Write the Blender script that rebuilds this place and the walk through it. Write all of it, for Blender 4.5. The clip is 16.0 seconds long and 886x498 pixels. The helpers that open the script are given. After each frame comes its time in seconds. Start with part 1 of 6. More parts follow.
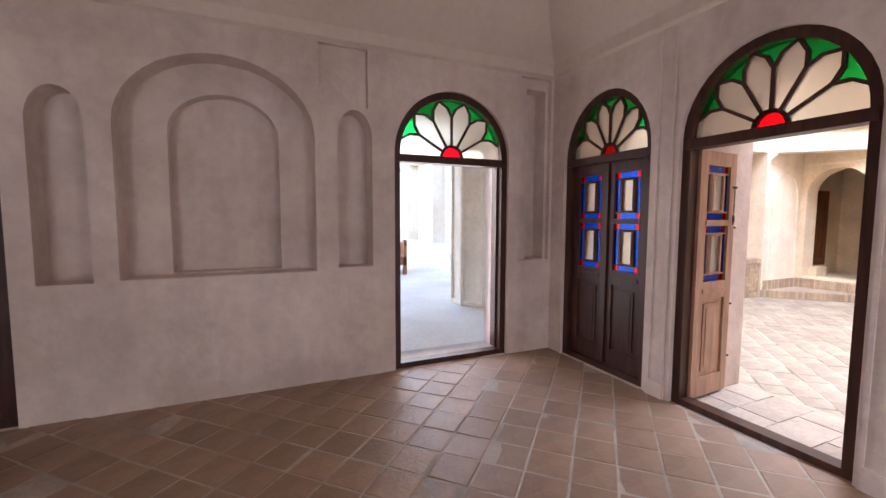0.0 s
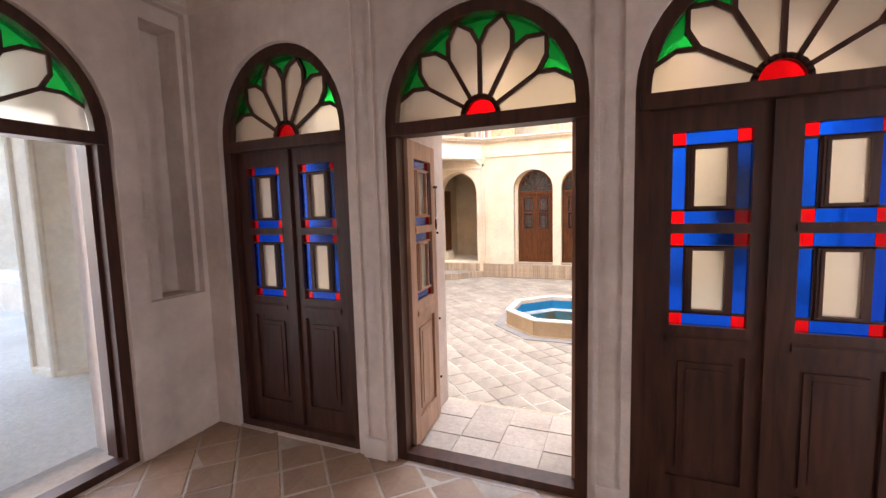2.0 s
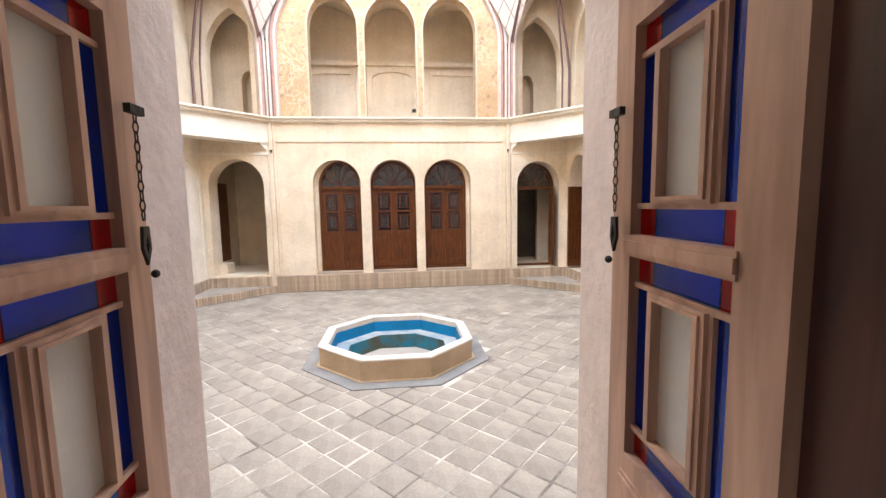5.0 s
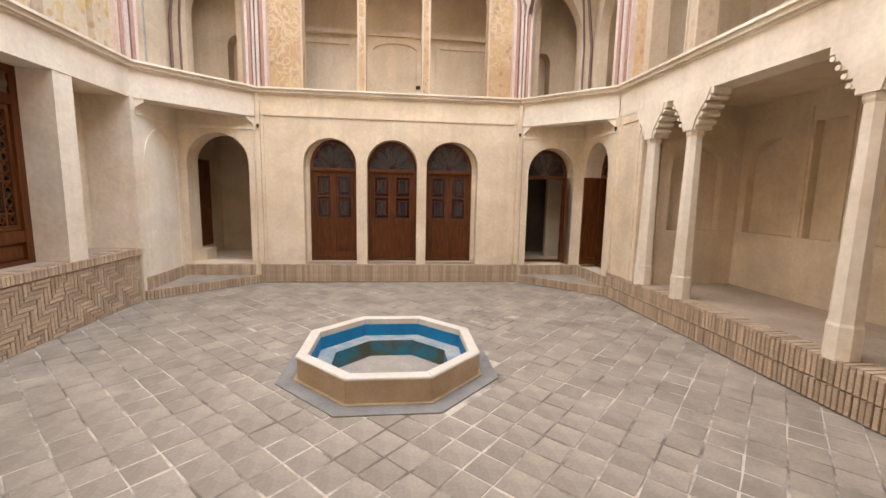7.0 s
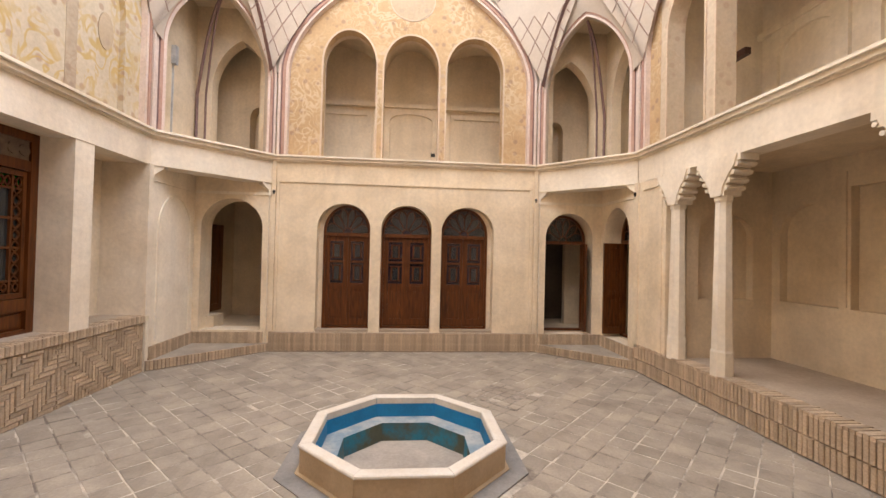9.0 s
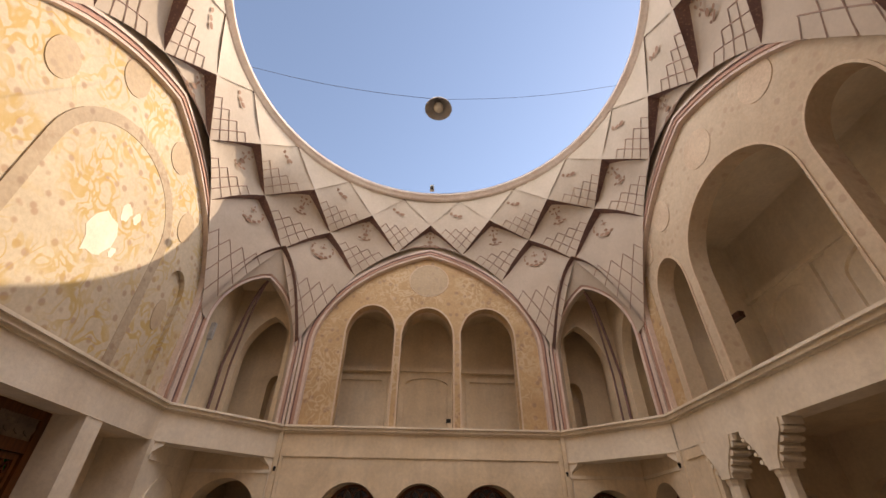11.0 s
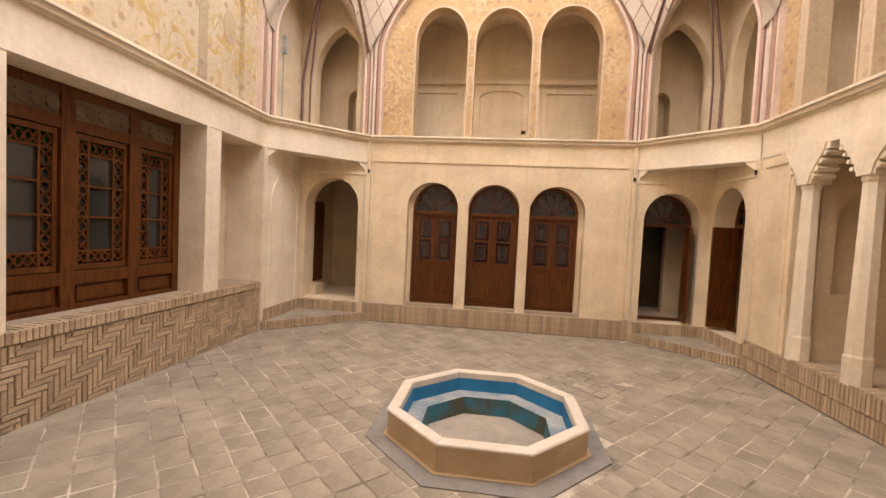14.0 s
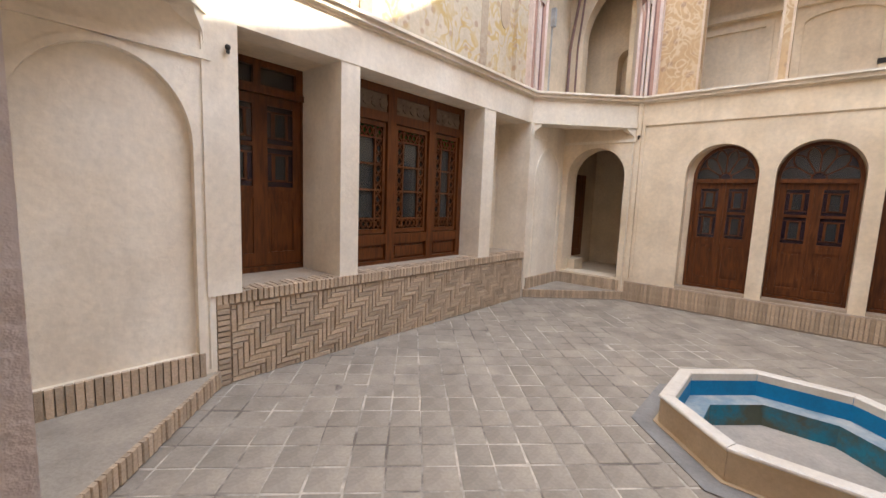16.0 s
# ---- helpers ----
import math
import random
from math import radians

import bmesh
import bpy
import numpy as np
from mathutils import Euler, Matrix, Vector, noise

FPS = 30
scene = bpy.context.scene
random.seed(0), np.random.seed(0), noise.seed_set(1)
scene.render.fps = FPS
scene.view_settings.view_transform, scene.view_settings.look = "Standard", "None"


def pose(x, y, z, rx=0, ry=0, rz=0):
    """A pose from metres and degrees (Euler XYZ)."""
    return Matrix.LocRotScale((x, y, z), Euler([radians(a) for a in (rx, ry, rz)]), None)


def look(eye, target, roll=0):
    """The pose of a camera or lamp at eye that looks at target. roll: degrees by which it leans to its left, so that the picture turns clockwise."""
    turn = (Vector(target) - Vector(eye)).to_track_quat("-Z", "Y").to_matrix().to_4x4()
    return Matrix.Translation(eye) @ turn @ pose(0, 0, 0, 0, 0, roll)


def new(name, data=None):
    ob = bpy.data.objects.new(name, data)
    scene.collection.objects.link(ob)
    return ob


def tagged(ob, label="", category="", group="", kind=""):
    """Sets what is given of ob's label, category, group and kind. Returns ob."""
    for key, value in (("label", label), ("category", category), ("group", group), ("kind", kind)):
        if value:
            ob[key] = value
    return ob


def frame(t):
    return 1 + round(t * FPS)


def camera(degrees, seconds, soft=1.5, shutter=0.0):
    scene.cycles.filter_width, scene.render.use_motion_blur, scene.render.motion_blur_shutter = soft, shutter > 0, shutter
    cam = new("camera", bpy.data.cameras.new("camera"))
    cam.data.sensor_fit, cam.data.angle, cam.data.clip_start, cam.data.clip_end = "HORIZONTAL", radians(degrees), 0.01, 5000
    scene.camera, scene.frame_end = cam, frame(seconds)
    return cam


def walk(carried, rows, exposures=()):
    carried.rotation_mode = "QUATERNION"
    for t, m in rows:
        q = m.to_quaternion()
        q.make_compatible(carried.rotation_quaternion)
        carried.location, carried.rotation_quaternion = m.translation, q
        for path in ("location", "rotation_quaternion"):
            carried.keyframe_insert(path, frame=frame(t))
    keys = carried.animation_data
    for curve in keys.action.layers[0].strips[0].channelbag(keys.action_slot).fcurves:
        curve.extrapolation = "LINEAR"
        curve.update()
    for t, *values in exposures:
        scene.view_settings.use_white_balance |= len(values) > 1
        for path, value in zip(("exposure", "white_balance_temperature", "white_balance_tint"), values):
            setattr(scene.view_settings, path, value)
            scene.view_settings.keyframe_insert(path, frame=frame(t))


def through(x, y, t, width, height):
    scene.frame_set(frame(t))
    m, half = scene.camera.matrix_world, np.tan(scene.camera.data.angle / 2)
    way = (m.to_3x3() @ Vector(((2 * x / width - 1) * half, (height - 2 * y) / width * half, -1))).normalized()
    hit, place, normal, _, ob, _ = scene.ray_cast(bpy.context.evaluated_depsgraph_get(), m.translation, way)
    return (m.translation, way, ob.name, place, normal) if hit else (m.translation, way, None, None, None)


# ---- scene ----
cam = camera(93.7, 16.0)
PATH = [
    (0, (-0.387, 0.02, 1.796), (0.423, 1.842, 1.639), 0.2),
    (0.5, (-0.291, 0.25, 1.834), (0.776, 1.937, 1.702), 0.6),
    (0.7, (-0.221, 0.379, 1.85), (1.0, 1.958, 1.725), -0.2),
    (1, (-0.136, 0.563, 1.854), (1.3, 1.947, 1.708), -0.3),
    (1.5, (0.086, 0.767, 1.843), (1.766, 1.839, 1.678), -1.3),
    (2, (0.35, 0.904, 1.864), (2.193, 1.658, 1.679), -1.5),
    (2.5, (0.635, 1.056, 1.863), (2.567, 1.542, 1.687), -1.0),
    (3, (0.924, 1.218, 1.853), (2.902, 1.475, 1.714), -0.4),
    (3.5, (1.217, 1.337, 1.85), (3.21, 1.414, 1.698), -0.5),
    (4, (1.455, 1.461, 1.824), (3.449, 1.43, 1.677), -0.0),
    (4.4, (1.691, 1.518, 1.826), (3.676, 1.366, 1.639), -0.9),
    (5, (2.021, 1.503, 1.837), (4.0, 1.298, 1.631), -1.0),
    (7.3, (2.897, 1.507, 1.849), (4.867, 1.288, 1.582), 1.3),
    (7.5, (2.927, 1.501, 1.852), (4.9, 1.281, 1.604), 1.5),
    (8, (3.048, 1.529, 1.844), (5.017, 1.249, 1.63), 2.3),
    (8.5, (3.153, 1.565, 1.846), (5.124, 1.271, 1.681), 2.3),
    (9, (3.147, 1.59, 1.904), (5.14, 1.421, 1.935), 1.3),
    (9.5, (3.118, 1.589, 1.967), (5.089, 1.491, 2.289), 0.5),
    (10, (3.119, 1.593, 1.998), (5.006, 1.511, 2.656), 0.0),
    (10.2, (3.122, 1.586, 2.007), (4.956, 1.508, 2.801), -0.0),
    (12.3, (3.131, 1.692, 2.026), (4.627, 1.641, 3.352), 2.0),
    (12.5, (3.14, 1.685, 2.039), (4.803, 1.638, 3.149), 2.5),
    (13, (3.097, 1.569, 2.032), (5.017, 1.549, 2.593), 2.0),
    (13.5, (3.112, 1.569, 1.986), (5.107, 1.625, 2.121), 2.0),
    (14, (3.122, 1.587, 1.916), (5.106, 1.828, 1.829), 2.8),
    (14.5, (3.125, 1.64, 1.813), (5.036, 2.207, 1.659), 3.2),
    (15, (3.13, 1.637, 1.802), (4.925, 2.496, 1.595), 2.9),
    (15.5, (3.134, 1.673, 1.752), (4.794, 2.765, 1.529), 2.4),
    (16, (3.112, 1.737, 1.795), (4.619, 3.031, 1.556), 2.2),
]
EXPOSURES = [(0.0, 3.75, 6300, 15), (1.5, 3.6, 6600, 12), (3.0, 3.6, 6100, 10), (4.0, 3.4, 6100, 9), (5.0, 3.25, 6000, 6), (7.5, 2.5, 6900, 9), (9.0, 2.45, 7300, 12), (10.0, 2.05, 7900, 17),
             (11.2, 0.9, 8300, 18), (12.5, 0.65, 8700, 19), (13.0, 1.35, 11300, 30), (13.5, 2.1, 9600, 22), (14.0, 2.4, 8600, 16), (15.0, 2.42, 6900, 11), (16.0, 2.4, 6300, 8)]
walk(cam, [(t, look(eye, target, roll)) for t, eye, target, roll in PATH], EXPOSURES)

# ---- world, sun ----
SUN_FROM = Vector((0.48, -1.0, 0.80)).normalized()
world = bpy.data.worlds.new("world")
scene.world = world
world.use_nodes = True
wn = world.node_tree.nodes
sky = wn.new("ShaderNodeTexSky")
sky.sky_type, sky.sun_disc = "NISHITA", False
sky.sun_elevation = math.asin(SUN_FROM.z)
sky.sun_rotation = math.atan2(SUN_FROM.x, SUN_FROM.y)
sky.air_density, sky.dust_density, sky.ozone_density = 1.0, 0.15, 2.0
world.node_tree.links.new(sky.outputs[0], wn["Background"].inputs[0])
wn["Background"].inputs[1].default_value = 0.15
sun_data = bpy.data.lights.new("sun", "SUN")
sun_data.energy, sun_data.angle, sun_data.color = 2.0, radians(0.53), (1.0, 0.93, 0.82)
sun = new("sun", sun_data)
sun.matrix_world = look(SUN_FROM * 30, (0, 0, 0))

from mathutils.geometry import tessellate_polygon

# ---- tools for building ----
WHERE = {}


def thing(name, at=(0, 0, 0), label="", category="", group="", kind=""):
    ob = new(name)
    ob.empty_display_size = 0.1
    ob.location = at
    WHERE[ob] = Vector(at)
    return tagged(ob, label, category, group, kind)


def part(name, bm, material, parent=None, label="", smooth=False):
    bmesh.ops.recalc_face_normals(bm, faces=bm.faces)
    me = bpy.data.meshes.new(name)
    bm.to_mesh(me)
    bm.free()
    me.materials.append(material)
    if smooth:
        me.polygons.foreach_set("use_smooth", [True] * len(me.polygons))
    ob = new(name, me)
    WHERE[ob] = Vector((0, 0, 0))
    if parent is not None:
        ob.parent = parent
        ob.location = -WHERE[parent]
    if label:
        ob["label"] = label
    return ob


def setting(name, bm, material, label, category, smooth=False):
    return tagged(part(name, bm, material, None, label, smooth), label, category, kind="structure")


class Plane:
    """A wall's own axes: u along it, z up, d out of it."""

    def __init__(self, at, along, out):
        self.o, self.u, self.n = Vector(at), Vector(along).normalized(), Vector(out).normalized()

    def __call__(self, u, z, d=0.0):
        return self.o + self.u * u + self.n * d + Vector((0, 0, z))


def box(bm, x0, x1, y0, y1, z0, z1):
    v = [bm.verts.new((x, y, z)) for z in (z0, z1) for x, y in ((x0, y0), (x1, y0), (x1, y1), (x0, y1))]
    for f in ((3, 2, 1, 0), (4, 5, 6, 7), (0, 1, 5, 4), (1, 2, 6, 5), (2, 3, 7, 6), (3, 0, 4, 7)):
        bm.faces.new([v[i] for i in f])
    return bm


def slab(bm, P, outer, holes=(), d0=0.0, d1=-0.3):
    """A plate of any outline with holes, from depth d0 to d1 of a plane."""
    loops = [list(outer)] + [list(h) for h in holes]
    flat = [p for l in loops for p in l]
    tris = tessellate_polygon([[Vector((a, b, 0)) for a, b in l] for l in loops])
    vf = [bm.verts.new(P(a, b, d0)) for a, b in flat]
    vb = [bm.verts.new(P(a, b, d1)) for a, b in flat]
    for t in tris:
        bm.faces.new([vf[i] for i in t])
        bm.faces.new([vb[i] for i in reversed(t)])
    k = 0
    for l in loops:
        n = len(l)
        for i in range(n):
            a, b = k + i, k + (i + 1) % n
            bm.faces.new((vf[a], vf[b], vb[b], vb[a]))
        k += n
    return bm


def rect(u0, u1, z0, z1):
    return [(u0, z0), (u1, z0), (u1, z1), (u0, z1)]


def rise(s, pointed):
    r = math.sqrt(max(0.0, 1 - s * s))
    return (0.74 * r + 0.26 * (1 - abs(s))) if pointed else r


def arch(u0, u1, z0, zs, zt, pointed=False, n=20):
    """The outline of an arched opening: foot z0, springing zs, crown zt."""
    c, h = (u0 + u1) / 2, (u1 - u0) / 2
    pts = [(u1, z0)]
    for i in range(n + 1):
        s = math.cos(math.pi * i / n)
        pts.append((c + h * s, zs + (zt - zs) * rise(s, pointed)))
    pts.append((u0, z0))
    return pts


def over(u0, u1, zs, zt, pointed=False, n=20):
    return arch(u0, u1, zs, zs, zt, pointed, n)[1:-1]


def grown(u0, u1, z0, zs, zt, w, pointed=False):
    return arch(u0 - w, u1 + w, z0, zs, zt + w, pointed)


def band(bm, P, u0, u1, z0, zs, zt, w, d0, d1, pointed=False, n=24):
    """A moulding that follows an arch and its legs, w wide outwards."""
    a, b = arch(u0, u1, z0, zs, zt, pointed, n), arch(u0 - w, u1 + w, z0, zs, zt + w, pointed, n)
    slab(bm, P, a + b[::-1], (), d0, d1)
    return bm


def bar(bm, P, p, q, w, d0, d1):
    a, b = Vector(p), Vector(q)
    t = (b - a).normalized()
    s = Vector((-t.y, t.x)) * w / 2
    a, b = a - t * w * 0.25, b + t * w * 0.25
    slab(bm, P, [tuple(a - s), tuple(b - s), tuple(b + s), tuple(a + s)], (), d0, d1)
    return bm


# lamps added to the sky's light: vault eye, room's south wall, yard door
lamp_data = bpy.data.lights.new("sky_light", "AREA")
lamp_data.shape, lamp_data.size = "DISK", 6.7
lamp_data.energy, lamp_data.color = 112.0, (0.97, 0.97, 1.0)
new("sky_light", lamp_data).matrix_world = look((7.22, 1.61, 9.02), (7.22, 1.62, 0.0))
for x, y, aim, power in ((1.235, -1.2, 3.0, 1.4), (-2.4, -1.2, 3.0, 1.4), (1.235, 3.8, 0.0, 0.9)):
    lamp_data = bpy.data.lights.new("room_fill_light", "AREA")
    lamp_data.shape, lamp_data.size, lamp_data.size_y = "RECTANGLE", 1.0, 1.9
    lamp_data.energy, lamp_data.color = power, (1.0, 0.90, 0.90)
    new("room_fill_light", lamp_data).matrix_world = look((x, y, 1.5), (x, aim, 1.5))

# ---- materials ----
def material(name, light, dark, rough=0.8, grain=(1.3, 14.0), bump=0.15, spread=0.6, metal=0.0, fine=0.12, fleck=None, gloss=0.5, vary=0.0, streak=0.0):
    """Two-scale procedural surface: broad stains between two colours, fine grain, relief; vary shifts each piece, streak adds water runs."""
    m = bpy.data.materials.new(name)
    m.use_nodes = True
    nt, nodes = m.node_tree, m.node_tree.nodes
    bsdf = nodes["Principled BSDF"]
    co = nodes.new("ShaderNodeTexCoord")
    big, small = nodes.new("ShaderNodeTexNoise"), nodes.new("ShaderNodeTexNoise")
    for n, sc, det in ((big, grain[0], 5.0), (small, grain[1], 6.0)):
        n.inputs["Scale"].default_value, n.inputs["Detail"].default_value, n.inputs["Roughness"].default_value = sc, det, 0.62
        nt.links.new(co.outputs["Object"], n.inputs["Vector"])
    ramp = nodes.new("ShaderNodeValToRGB")
    ramp.color_ramp.elements[0].position, ramp.color_ramp.elements[1].position = 0.5 - spread / 2 * 0.5, 0.5 + spread / 2 * 0.5
    ramp.color_ramp.elements[0].color, ramp.color_ramp.elements[1].color = (*dark, 1), (*light, 1)
    nt.links.new(big.outputs["Fac"], ramp.inputs["Fac"])
    last = ramp.outputs["Color"]
    mult = nodes.new("ShaderNodeMix")
    mult.data_type, mult.blend_type = "RGBA", "MULTIPLY"
    mult.inputs["Factor"].default_value = 1.0
    mapr = nodes.new("ShaderNodeMapRange")
    mapr.inputs["From Min"].default_value, mapr.inputs["From Max"].default_value = 0.3, 0.7
    mapr.inputs["To Min"].default_value, mapr.inputs["To Max"].default_value = 1 - fine, 1 + fine
    nt.links.new(small.outputs["Fac"], mapr.inputs["Value"])
    nt.links.new(last, mult.inputs["A"])
    nt.links.new(mapr.outputs["Result"], mult.inputs["B"])
    last = mult.outputs["Result"]
    if streak:
        for scale, low, high, size in (((4.5, 4.5, 0.4), 0.36, 0.62, 1.0), ((0.55, 0.55, 0.9), 0.40, 0.54, 1.6)):
            mp, run = nodes.new("ShaderNodeMapping"), nodes.new("ShaderNodeTexNoise")
            mp.inputs["Scale"].default_value = scale
            run.inputs["Scale"].default_value, run.inputs["Detail"].default_value, run.inputs["Distortion"].default_value = size, 6.0, 0.4
            nt.links.new(co.outputs["Object"], mp.inputs["Vector"])
            nt.links.new(mp.outputs["Vector"], run.inputs["Vector"])
            rm, rmix = nodes.new("ShaderNodeMapRange"), nodes.new("ShaderNodeMix")
            rm.inputs["From Min"].default_value, rm.inputs["From Max"].default_value = low, high
            rm.inputs["To Min"].default_value, rm.inputs["To Max"].default_value = 1 - streak, 1 + streak * 0.35
            nt.links.new(run.outputs["Fac"], rm.inputs["Value"])
            rmix.data_type, rmix.blend_type = "RGBA", "MULTIPLY"
            rmix.inputs["Factor"].default_value = 1.0
            nt.links.new(last, rmix.inputs["A"])
            nt.links.new(rm.outputs["Result"], rmix.inputs["B"])
            last = rmix.outputs["Result"]
    if fleck:
        colour, scale, size, amount = fleck
        vor = nodes.new("ShaderNodeTexVoronoi")
        vor.inputs["Scale"].default_value = scale
        nt.links.new(co.outputs["Object"], vor.inputs["Vector"])
        fr = nodes.new("ShaderNodeMapRange")
        fr.inputs["From Min"].default_value, fr.inputs["From Max"].default_value = size, size * 0.6
        fr.inputs["To Min"].default_value, fr.inputs["To Max"].default_value = 0.0, amount
        nt.links.new(vor.outputs["Distance"], fr.inputs["Value"])
        mx = nodes.new("ShaderNodeMix")
        mx.data_type = "RGBA"
        mx.inputs["B"].default_value = (*colour, 1)
        nt.links.new(fr.outputs["Result"], mx.inputs["Factor"])
        nt.links.new(last, mx.inputs["A"])
        last = mx.outputs["Result"]
    if vary:
        info, hsv, vr = nodes.new("ShaderNodeObjectInfo"), nodes.new("ShaderNodeHueSaturation"), nodes.new("ShaderNodeMapRange")
        geo, add, fra = nodes.new("ShaderNodeNewGeometry"), nodes.new("ShaderNodeMath"), nodes.new("ShaderNodeMath")
        add.operation, fra.operation = "ADD", "FRACT"
        nt.links.new(info.outputs["Random"], add.inputs[0])
        nt.links.new(geo.outputs["Random Per Island"], add.inputs[1])
        nt.links.new(add.outputs[0], fra.inputs[0])
        vr.inputs["To Min"].default_value, vr.inputs["To Max"].default_value = 1 - vary, 1 + vary
        nt.links.new(fra.outputs[0], vr.inputs["Value"])
        nt.links.new(vr.outputs["Result"], hsv.inputs["Value"])
        nt.links.new(last, hsv.inputs["Color"])
        last = hsv.outputs["Color"]
    nt.links.new(last, bsdf.inputs["Base Color"])
    rr = nodes.new("ShaderNodeMapRange")
    rr.inputs["To Min"].default_value, rr.inputs["To Max"].default_value = max(0.02, rough - 0.12), min(1.0, rough + 0.12)
    nt.links.new(small.outputs["Fac"], rr.inputs["Value"])
    nt.links.new(rr.outputs["Result"], bsdf.inputs["Roughness"])
    bsdf.inputs["Metallic"].default_value = metal
    bsdf.inputs["Specular IOR Level"].default_value = gloss
    if bump:
        both, bp = nodes.new("ShaderNodeMath"), nodes.new("ShaderNodeBump")
        both.operation = "MULTIPLY_ADD"
        both.inputs[1].default_value = 1.5
        nt.links.new(big.outputs["Fac"], both.inputs[0])
        nt.links.new(small.outputs["Fac"], both.inputs[2])
        bp.inputs["Strength"].default_value, bp.inputs["Distance"].default_value = bump, 0.03
        nt.links.new(both.outputs[0], bp.inputs["Height"])
        nt.links.new(bp.outputs["Normal"], bsdf.inputs["Normal"])
    return m


def grained(name, light, dark, rough, scale=(3.0, 3.0, 0.35), gloss=0.5):
    """Wood with its grain along z."""
    m = bpy.data.materials.new(name)
    m.use_nodes = True
    nt, nodes = m.node_tree, m.node_tree.nodes
    bsdf = nodes["Principled BSDF"]
    co, mp = nodes.new("ShaderNodeTexCoord"), nodes.new("ShaderNodeMapping")
    mp.inputs["Scale"].default_value = scale
    nt.links.new(co.outputs["Object"], mp.inputs["Vector"])
    n = nodes.new("ShaderNodeTexNoise")
    n.inputs["Scale"].default_value, n.inputs["Detail"].default_value, n.inputs["Distortion"].default_value = 9.0, 7.0, 0.6
    nt.links.new(mp.outputs["Vector"], n.inputs["Vector"])
    ramp = nodes.new("ShaderNodeValToRGB")
    ramp.color_ramp.elements[0].position, ramp.color_ramp.elements[1].position = 0.32, 0.7
    ramp.color_ramp.elements[0].color, ramp.color_ramp.elements[1].color = (*dark, 1), (*light, 1)
    nt.links.new(n.outputs["Fac"], ramp.inputs["Fac"])
    nt.links.new(ramp.outputs["Color"], bsdf.inputs["Base Color"])
    rr, bp = nodes.new("ShaderNodeMapRange"), nodes.new("ShaderNodeBump")
    rr.inputs["To Min"].default_value, rr.inputs["To Max"].default_value = rough - 0.1, rough + 0.15
    nt.links.new(n.outputs["Fac"], rr.inputs["Value"])
    nt.links.new(rr.outputs["Result"], bsdf.inputs["Roughness"])
    bp.inputs["Strength"].default_value, bp.inputs["Distance"].default_value = 0.12, 0.01
    nt.links.new(n.outputs["Fac"], bp.inputs["Height"])
    nt.links.new(bp.outputs["Normal"], bsdf.inputs["Normal"])
    bsdf.inputs["Specular IOR Level"].default_value = gloss
    return m


def fresco(name, ground, worn, scroll, size, dots, amount=0.8):
    """Old wall painting: worn ground, scrolling strokes, small rosettes, bare patches."""
    m = material(name, ground, worn, 0.9, (0.9, 20.0), 0.1, 0.7, fine=0.1, fleck=(dots, 5.5, 0.3, 0.55))
    nt, nodes = m.node_tree, m.node_tree.nodes
    bsdf = nodes["Principled BSDF"]
    last = bsdf.inputs["Base Color"].links[0].from_socket
    co = nodes.new("ShaderNodeTexCoord")
    n = nodes.new("ShaderNodeTexNoise")
    n.inputs["Scale"].default_value, n.inputs["Detail"].default_value, n.inputs["Distortion"].default_value = size, 1.5, 1.8
    nt.links.new(co.outputs["Object"], n.inputs["Vector"])
    ramp = nodes.new("ShaderNodeValToRGB")
    e = ramp.color_ramp.elements
    e[0].position, e[0].color, e[1].position, e[1].color = 0.43, (0, 0, 0, 1), 0.57, (0, 0, 0, 1)
    for pos, v in ((0.47, amount), (0.53, amount)):
        k = e.new(pos)
        k.color = (v, v, v, 1)
    nt.links.new(n.outputs["Fac"], ramp.inputs["Fac"])
    wear = nodes.new("ShaderNodeTexNoise")
    wear.inputs["Scale"].default_value, wear.inputs["Detail"].default_value = 1.7, 6.0
    nt.links.new(co.outputs["Object"], wear.inputs["Vector"])
    wr = nodes.new("ShaderNodeMapRange")
    wr.inputs["From Min"].default_value, wr.inputs["From Max"].default_value = 0.38, 0.6
    nt.links.new(wear.outputs["Fac"], wr.inputs["Value"])
    mm = nodes.new("ShaderNodeMath")
    mm.operation = "MULTIPLY"
    nt.links.new(ramp.outputs["Color"], mm.inputs[0])
    nt.links.new(wr.outputs["Result"], mm.inputs[1])
    mx = nodes.new("ShaderNodeMix")
    mx.data_type = "RGBA"
    mx.inputs["B"].default_value = (*scroll, 1)
    nt.links.new(mm.outputs[0], mx.inputs["Factor"])
    nt.links.new(last, mx.inputs["A"])
    nt.links.new(mx.outputs["Result"], bsdf.inputs["Base Color"])
    return m


